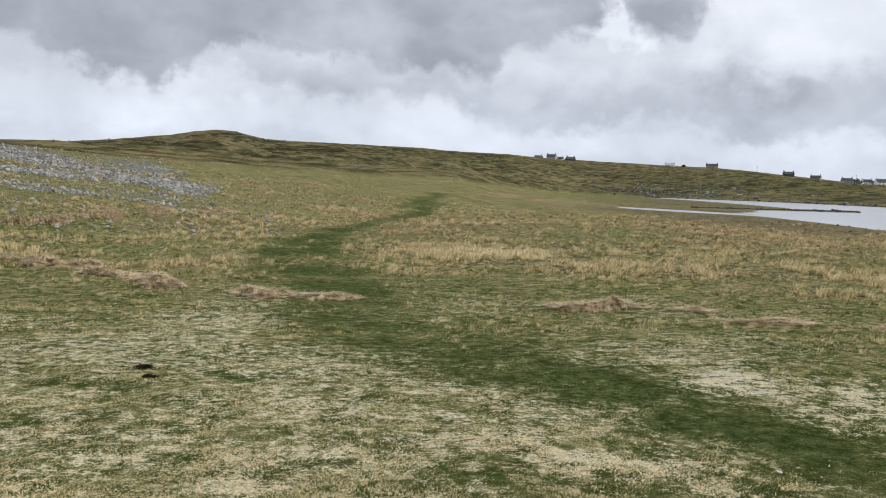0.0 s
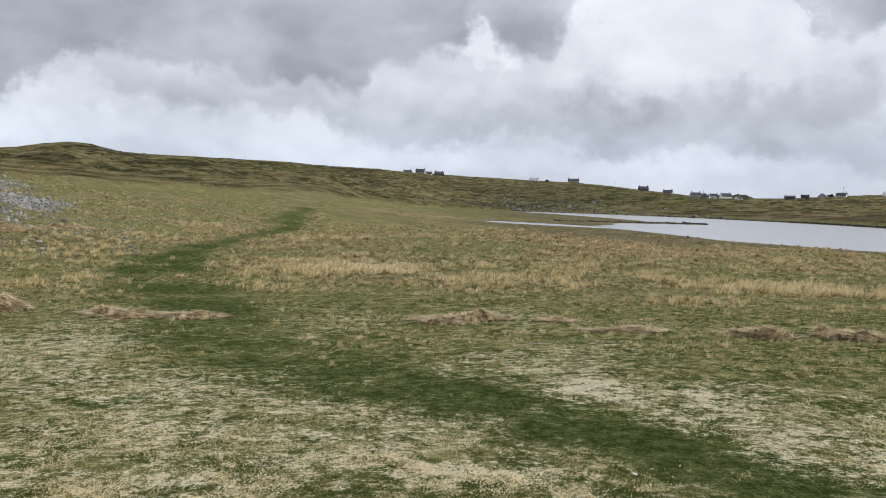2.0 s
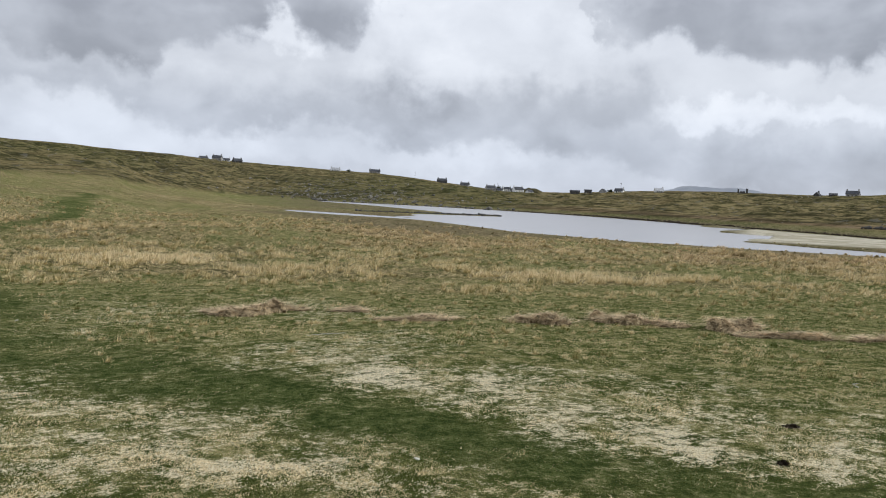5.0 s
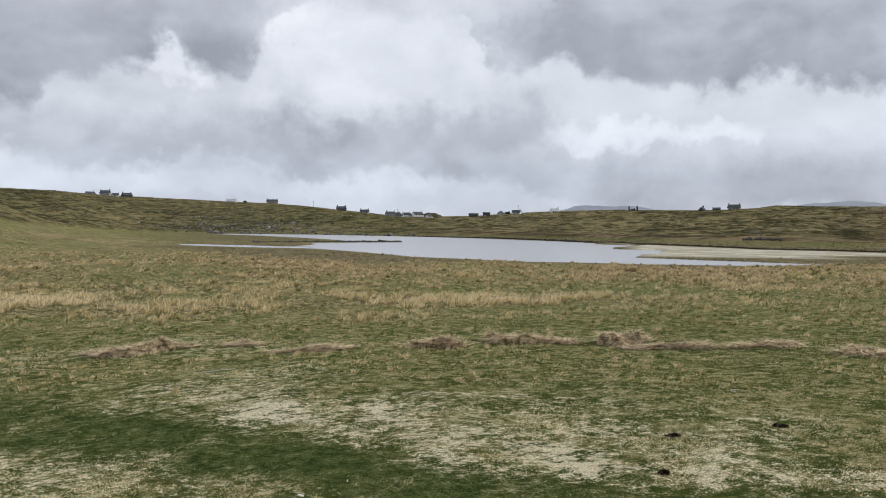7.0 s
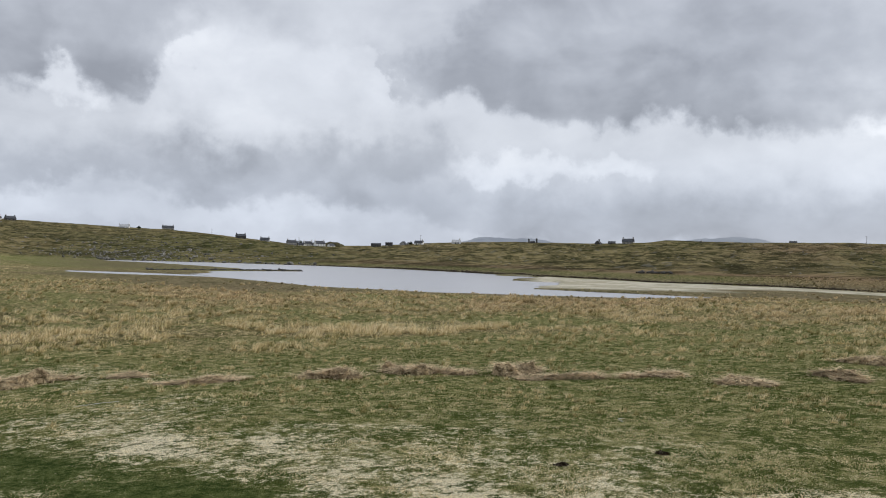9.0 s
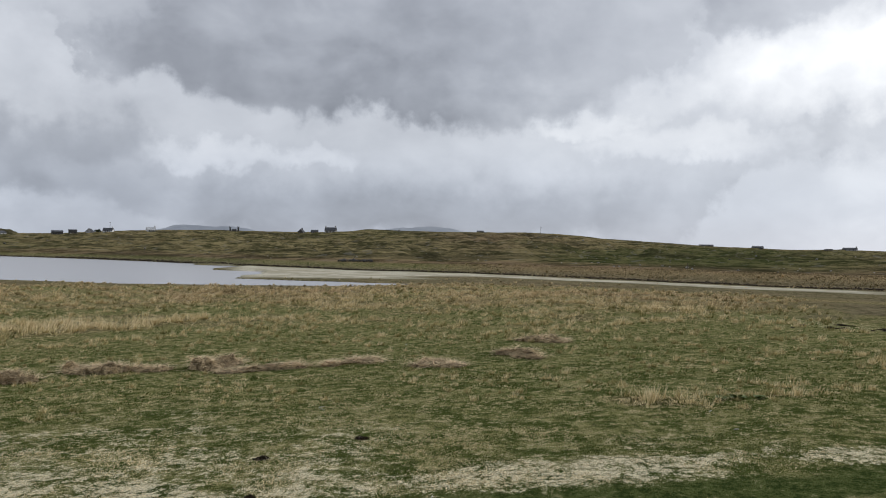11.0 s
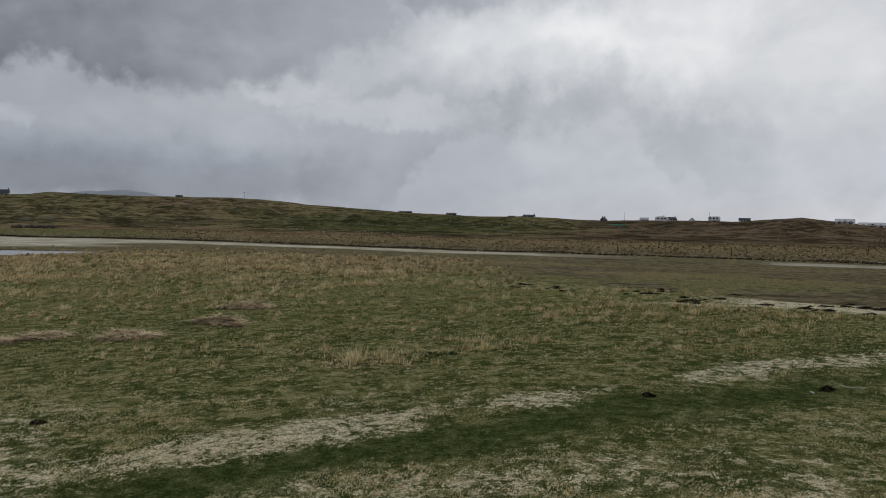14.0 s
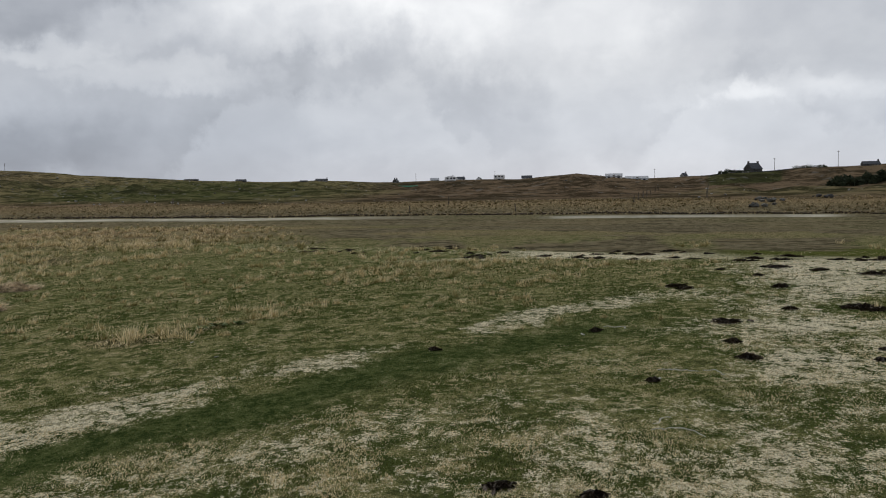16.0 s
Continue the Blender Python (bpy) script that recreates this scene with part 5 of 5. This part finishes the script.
# rocky brae above the head of the lagoon
az, t = np.clip(rng.normal(15.5, 3.6, 1500), 6, 27), rng.random(1500) ** 1.2
rb = np.interp(az, BEAR, BANK_R)
rr = rb + 2 + t * 220
scatter_stones("brae_boulders", rr * np.sin(np.radians(az)), rr * np.cos(np.radians(az)), rng.gamma(1.5, 0.26, 1500) + 0.15, M_PALEROCK, "grey boulders tumbled down the slope above the water", 95)
az = rng.uniform(13, 27, 260)
rr = np.interp(az, BEAR, BANK_R) + rng.uniform(-1, 3, 260)
scatter_stones("shore_boulders", rr * np.sin(np.radians(az)), rr * np.cos(np.radians(az)), rng.gamma(2.0, 0.2, 260) + 0.1, M_ROCK, "dark boulders along the far shore", 97)
az, t = rng.uniform(-34, 124, 2600), rng.random(2600)
rb, rg = np.interp(az, BEAR, BANK_R), np.interp(az, BEAR, RIDGE_R)
rr = rb + 8 + t * (rg - rb) * 0.85
scatter_stones("hill_stones", rr * np.sin(np.radians(az)), rr * np.cos(np.radians(az)), (rng.gamma(1.4, 0.2, 2600) + 0.12) * np.clip(rr / 350, 0.3, 1), M_PALEROCK, "scattered pale stones and outcrops on the hillside", 99)
# stones along the end of the spit
az = rng.uniform(16, 26.1, 700)
rr = 160 + (az - 22) * 0.9 + rng.normal(-2.0, 1.0, 700)
scatter_stones("spit_stones", rr * np.sin(np.radians(az)), rr * np.cos(np.radians(az)), rng.gamma(2.0, 0.07, 700) + 0.1, M_DARKWALL, "dark weed-covered stones along the low spit", 101)
# undercut peat edge where the far slope meets the flats
az = rng.uniform(26, 123, 3600)
rr = np.interp(az, BEAR, BANK_R) + rng.normal(0.6, 0.2, 3600) + fbm(az, az * 0, 3, 3, 88) * 1.2
keep_edge = rng.random(3600) < np.clip(0.75 + 2.5 * fbm(az, az * 0 + 3, 5, 3, 89), 0.15, 1)
az, rr = az[keep_edge], rr[keep_edge]
scatter_stones("peat_edge", rr * np.sin(np.radians(az)), rr * np.cos(np.radians(az)), rng.uniform(0.14, 0.28, len(az)) * np.clip(rr / 90, 0.8, 2.0), M_PEAT, "dark undercut peat edge along the far shore", 103, sink=0.2, sub=0)
az = np.r_[rng.normal(70, 6, 70), rng.normal(108, 2.5, 20), rng.normal(19, 3, 120)]
rr = np.interp(az, BEAR, BANK_R) + 12 + rng.random(210) ** 1.5 * 200
scatter_stones("pale_stones", rr * np.sin(np.radians(az)), rr * np.cos(np.radians(az)), rng.gamma(2.0, 0.07, 210) + 0.08, M_STONE, "pale weathered stones strewn over the lower slopes", 105)


# ---------------------------------------------------------------- fences, poles and other small works
def fence_post(bearing, dist, height=0.75):
    x, y, z = spot(bearing, dist)
    bm = bmesh.new()
    bmesh.ops.create_cone(bm, cap_ends=True, segments=8, radius1=0.06, radius2=0.05, depth=height + 0.3)
    for v in bm.verts:
        v.co.x += 0.03 * noise.noise(v.co * 3 + Vector((bearing, 0, 0)))
    ob = part("fence_post", bm, M_WOOD, None)
    ob.matrix_world = pose(x, y, z + height / 2 - 0.15, random.uniform(-4, 4), random.uniform(-4, 4), 0)
    tagged(ob, "weathered grey wooden fence post standing in rough grass", "fence post", "fence posts")


for b, d in ((88.7, 80.5), (91.4, 83), (96.0, 79), (72.9, 100), (104.0, 80), (104.3, 84), (104.6, 90), (104.85, 98), (105.1, 108), (105.4, 120), (105.6, 132), (108.7, 89), (108.75, 110), (108.8, 140)):
    fence_post(b, d)


def utility_pole(bearing, dist, height):
    x, y, z = spot(bearing, dist)
    ob = thing("utility_pole", x, y, z, -bearing + 20, "slim dark wooden electricity pole with a crossbar on the ridge", "utility pole", "utility poles")
    bm = bmesh.new()
    bmesh.ops.create_cone(bm, cap_ends=True, segments=10, radius1=0.16, radius2=0.11, depth=height + 1)
    bmesh.ops.translate(bm, verts=bm.verts, vec=(0, 0, height / 2 - 0.5))
    part("pole", bm, M_WOOD, ob)
    bm = bmesh.new()
    box(bm, -0.8, 0.8, -0.07, 0.07, height - 0.7, height - 0.55)
    arm = part("crossbar", bm, M_WOOD, ob)
    for s in (-0.7, 0.7):
        bm = bmesh.new()
        bmesh.ops.create_cone(bm, cap_ends=True, segments=8, radius1=0.06, radius2=0.04, depth=0.2)
        bmesh.ops.translate(bm, verts=bm.verts, vec=(s, 0, height - 0.45))
        part("insulator", bm, M_GLASS, arm)


for b, d, h in ((89.1, 840, 9), (105.4, 660, 8), (112.9, 595, 9), (116.6, 600, 11), (25.7, 840, 8), (19.9, 920, 8), (34.1, 780, 9), (63.0, 650, 6), (94.6, 820, 8)):
    utility_pole(b, d, h)


def bush(bearing, dist, width, height, seed, label="dark windswept bush beside the houses"):
    """Short stems under a crown of many small leaf clumps."""
    rng = np.random.default_rng(seed)
    x, y, z = spot(bearing, dist)
    ob = thing("bush", x, y, z - 0.07 * width, -bearing, label, "bush", "bushes")
    bm = bmesh.new()
    for q in range(5):
        c = bmesh.ops.create_cone(bm, cap_ends=True, segments=6, radius1=0.12, radius2=0.04, depth=height * 0.8)
        m = pose((q - 2) * width * 0.15, 0, height * 0.32, rng.uniform(-20, 20), (q - 2) * 9, 0)
        bmesh.ops.transform(bm, matrix=m, verts=c["verts"])
    part("stems", bm, M_WOOD, ob)
    k = 900
    d = rng.normal(0, 1, (k, 3))
    d /= np.linalg.norm(d, axis=1)[:, None]
    p = d * rng.uniform(0.45, 1.0, (k, 1)) * (1 + 0.35 * np.sin(d[:, :1] * 5 + seed))
    p = p * (width / 2, width / 3, height * 0.45) + (0, 0, height * 0.55)
    p[:, 2] = np.maximum(p[:, 2], 0.1)
    s = rng.uniform(0.12, 0.32, (k, 1, 1))
    tri = p[:, None, :] + rng.normal(0, 1, (k, 3, 3)) * s
    crown = new("crown", mesh_tris("crown", tri.reshape(-1, 3), np.arange(3 * k).reshape(-1, 3), M_BUSH))
    crown.parent = ob


for i, (b, d, w, h) in enumerate(((25.55, 850, 9, 6), (25.75, 845, 7, 5), (33.4, 760, 6, 3), (15.3, 955, 5, 3), (110.1, 585, 9, 3.5), (109.7, 580, 7, 2.6), (111.0, 560, 8, 2.2), (114.6, 600, 12, 3), (115.6, 600, 12, 3))):
    bush(b, d, w, h, 300 + i)
for i in range(11):
    bush(110.0 + 0.26 * i + random.uniform(-0.05, 0.05), 390 + random.uniform(-4, 4), 3.0, random.uniform(0.9, 1.6), 350 + i, "low dark hedge bush across the walled field")
for i in range(9):
    bush(116.4 + 0.45 * i, 128 + random.uniform(-3, 3), 2.0, random.uniform(0.8, 1.2), 330 + i, "low dark scrub along a field bank")


def boulder(bearing, dist, size, seed, label="lichen-grey boulder half sunk in the hillside turf"):
    x, y, z = spot(bearing, dist)
    bm = stone_mesh(seed, 0.65, 3)
    for v in bm.verts:
        v.co *= size * (1 + 0.12 * noise.noise(v.co * 5))
    ob = part("boulder", bm, M_ROCK, None)
    ob.matrix_world = pose(x, y, z + size * 0.15, 0, 0, seed * 47 % 360)
    tagged(ob, label, "boulder", "hill boulders")


random.seed(5)
for i in range(60):
    b = random.uniform(44, 84)
    boulder(b, float(np.interp(b, BEAR, BANK_R)) + random.uniform(60, 300), random.uniform(0.3, 0.7), 400 + i)
for i in range(50):
    b = random.gauss(18, 4)
    boulder(b, float(np.interp(b, BEAR, BANK_R)) + random.uniform(3, 150), random.uniform(0.6, 1.6), 480 + i)
for i in range(40):
    b = random.uniform(-18, 8)
    boulder(b, float(np.interp(b, BEAR, RIDGE_R)) * random.uniform(0.5, 0.93), random.uniform(0.7, 2.2), 540 + i)
for i in range(8):
    boulder(13.2 + random.uniform(-0.35, 0.35), 334 + random.uniform(-2, 2), random.uniform(1.0, 2.2), 600 + i, "dark boulder at the head of the far shore")
for i in range(12):
    boulder(112.4 + random.uniform(-0.9, 0.9), 78 + random.uniform(-1, 3), random.uniform(0.3, 0.7), 620 + i, "dark boulder on the bank above the mudflat")


def ruin(bearing, dist):
    """Stub walls of a roofless building on the ridge."""
    x, y, z = spot(bearing, dist)
    ob = thing("ruin", x, y, z, -bearing, "broken stub walls of a roofless stone ruin on the skyline", "ruin")
    for cx, w, h in ((-3, 1.2, 4.5), (0, 4, 2.2), (3.4, 1.4, 5.2)):
        bm = bmesh.new()
        n = 10
        rows = []
        for i in range(n + 1):
            u = -w / 2 + w * i / n
            t = h * (0.75 + 0.35 * noise.noise((u * 1.3 + cx, h, 0)))
            rows.append([bm.verts.new((cx + u, yy, zz)) for yy, zz in ((-0.4, -1), (-0.4, t), (0.4, t), (0.4, -1))])
        for a, b in zip(rows, rows[1:]):
            for i in range(3):
                bm.faces.new((a[i], a[i + 1], b[i + 1], b[i]))
        bm.faces.new(rows[0])
        bm.faces.new(rows[-1][::-1])
        bmesh.ops.recalc_face_normals(bm, faces=bm.faces)
        part("wall", bm, M_DARKWALL, ob)


ruin(41.9, 685)


def polytunnel(bearing, dist):
    x, y, z = spot(bearing, dist)
    bm = bmesh.new()
    n, l, r = 14, 5.0, 0.7
    ends = []
    for s in (-1, 1):
        ends.append([bm.verts.new((s * l, r * math.cos(math.pi * i / n), r * 0.8 * math.sin(math.pi * i / n))) for i in range(n + 1)])
    for i in range(n):
        bm.faces.new((ends[0][i], ends[0][i + 1], ends[1][i + 1], ends[1][i]))
    for e in ends:
        bm.faces.new(e)
    bmesh.ops.recalc_face_normals(bm, faces=bm.faces)
    ob = part("polytunnel", bm, M_GREENROOF, None)
    ob.matrix_world = pose(x, y, z - 0.1, 0, 0, -bearing)
    tagged(ob, "low green netted polytunnel in a field", "polytunnel")


polytunnel(88.1, 250)


def caravan(bearing, dist, turn):
    x, y, z = spot(bearing, dist)
    ob = thing("caravan", x, y, z, -bearing + turn, "small white caravan parked on rough pasture", "caravan", "parked caravans")
    bm = bmesh.new()
    box(bm, -2.4, 2.4, -1.0, 1.0, 0.45, 2.4)
    bmesh.ops.bevel(bm, geom=list(bm.edges), offset=0.25, segments=3, affect="EDGES")
    body = part("body", bm, M_WHITEWALL, ob)
    for cx in (-1.4, 0.2, 1.5):
        bm = bmesh.new()
        box(bm, cx - 0.4, cx + 0.4, -1.03, -0.98, 1.3, 1.95)
        part("window", bm, M_GLASS, body)
    for s in (-1.0, 1.0):
        bm = bmesh.new()
        bmesh.ops.create_cone(bm, cap_ends=True, segments=16, radius1=0.33, radius2=0.33, depth=0.2)
        bmesh.ops.transform(bm, matrix=pose(0, s * 0.9, 0.3, 90, 0, 0), verts=bm.verts)
        part("wheel", bm, M_DARKWALL, ob)


caravan(91.5, 360, 10)
caravan(94.9, 370, -15)


def field_wall(bearing0, dist0, bearing1, dist1, height, label):
    """A drystone dyke: courses of rough stones along a line."""
    x0, y0, _ = spot(bearing0, dist0)
    x1, y1, _ = spot(bearing1, dist1)
    n = int(math.hypot(x1 - x0, y1 - y0) / 0.5) * 3
    rng = np.random.default_rng(n)
    t = rng.random(n)
    xs, ys = x0 + (x1 - x0) * t + rng.normal(0, 0.15, n), y0 + (y1 - y0) * t + rng.normal(0, 0.15, n)
    ob = scatter_stones("field_wall", xs, ys, rng.uniform(0.4, 1.0, n) * height, M_DARKWALL, label, 700 + n, sink=0.35)
    ob["category"], ob["kind"] = "wall", "structure"


field_wall(49.0, 126, 51.4, 122, 0.7, "low dark drystone dyke along the foot of the slope")
field_wall(108.4, 420, 114.2, 440, 0.9, "dark drystone dyke across the hillside")
field_wall(115.2, 84, 116.2, 83, 0.6, "tumbled dark stone wall above the mudflat")

# ---------------------------------------------------------------- litter on the turf
def stick(x, y, length, turn, seed, bend=0.15):
    rng = np.random.default_rng(seed)
    bm = bmesh.new()
    n, rad = 14, 0.0035
    rings = []
    for i in range(n + 1):
        u = i / n - 0.5
        cx, cy = u * length, bend * length * math.sin(u * 5 + seed)
        wx, wy = x + cx * math.cos(radians(turn)) - cy * math.sin(radians(turn)), y + cx * math.sin(radians(turn)) + cy * math.cos(radians(turn))
        cz = float(ground_z(wx, wy)) + 0.022 + 0.012 * rng.random()
        rr_ = rad * (1 - 0.8 * abs(u))
        rings.append([bm.verts.new((wx, wy + rr_ * math.cos(a), cz + rr_ * math.sin(a))) for a in (0, 1.57, 3.14, 4.71)])
    for a, b in zip(rings, rings[1:]):
        for i in range(4):
            bm.faces.new((a[i], a[(i + 1) % 4], b[(i + 1) % 4], b[i]))
    ob = part("dry_stalk", bm, M_SHELL, None)
    tagged(ob, "bleached dry kelp stalk lying on the turf", "stalk", "bleached stalks")


for i, (x, y, l, t, b) in enumerate(((2.85, 10.7, .55, 5, .03), (6.72, -1.95, .3, 70, .04), (6.6, -2.2, .2, 40, .2), (5.2, -1.5, .3, 60, .2), (5.4, -1.45, .16, 110, .25), (7.0, 5.9, .2, 30, .2), (8.6, -1.9, .22, 75, .1))):
    stick(x, y, l, t, 800 + i, b)


def shell_bit(x, y, size, seed, label="small white bleached scrap on the turf"):
    bm = stone_mesh(seed, 0.5, 2)
    for v in bm.verts:
        v.co = Vector((v.co.x * 1.6, v.co.y * 0.8, v.co.z * 0.7)) * size
    ob = part("scrap", bm, M_SHELL, None)
    ob.matrix_world = pose(x, y, float(ground_z(x, y)) + size * 0.25, 20, 15, seed * 61 % 360)
    tagged(ob, label, "scrap", "white scraps")


for i, (x, y, s) in enumerate(((2.03, 4.94, .06), (8.12, 1.9, .06), (8.9, 2.35, .05), (-1.1, 13.2, .07), (1.45, 9.0, .03), (8.45, -1.55, .08), (8.6, -2.0, .05), (6.55, -1.75, .08), (13.4, 9.5, .05), (5.0, 3.1, .03))):
    shell_bit(x, y, s * 0.5, 850 + i)


def leafy_plant(x, y, size, seed):
    """A rosette of broad bent leaves round one root."""
    rng = np.random.default_rng(seed)
    ob = thing("dock_plant", x, y, float(ground_z(x, y)), rng.uniform(0, 360), "small dark green broad-leaved weed growing in the turf", "plant", "broad-leaved weeds")
    for q in range(13):
        bm = bmesh.new()
        ang, ln, rise = q * 2.4 + rng.uniform(-0.3, 0.3), size * rng.uniform(0.6, 1.0), rng.uniform(0.15, 0.6)
        rows = []
        for i in range(5):
            u = i / 4
            wd = size * 0.17 * math.sin(math.pi * min(0.97, 0.12 + 0.86 * u))
            d, z = ln * u * (0.5 + 0.3 * (1 - rise)), ln * rise * (1.5 * u - 0.8 * u * u)
            cx, cy = d * math.cos(ang), d * math.sin(ang)
            rows.append([bm.verts.new((cx - s * wd * math.sin(ang), cy + s * wd * math.cos(ang), z + 0.25 * wd * abs(s))) for s in (-1, 0, 1)])
        for a, b in zip(rows, rows[1:]):
            for k in range(2):
                bm.faces.new((a[k], a[k + 1], b[k + 1], b[k]))
        part("leaf", bm, M_DOCK, ob)


for i, (x, y, size) in enumerate(((9.75, 2.3, .2), (9.62, 2.45, .15), (9.88, 2.1, .14))):
    leafy_plant(x, y, size, 900 + i)
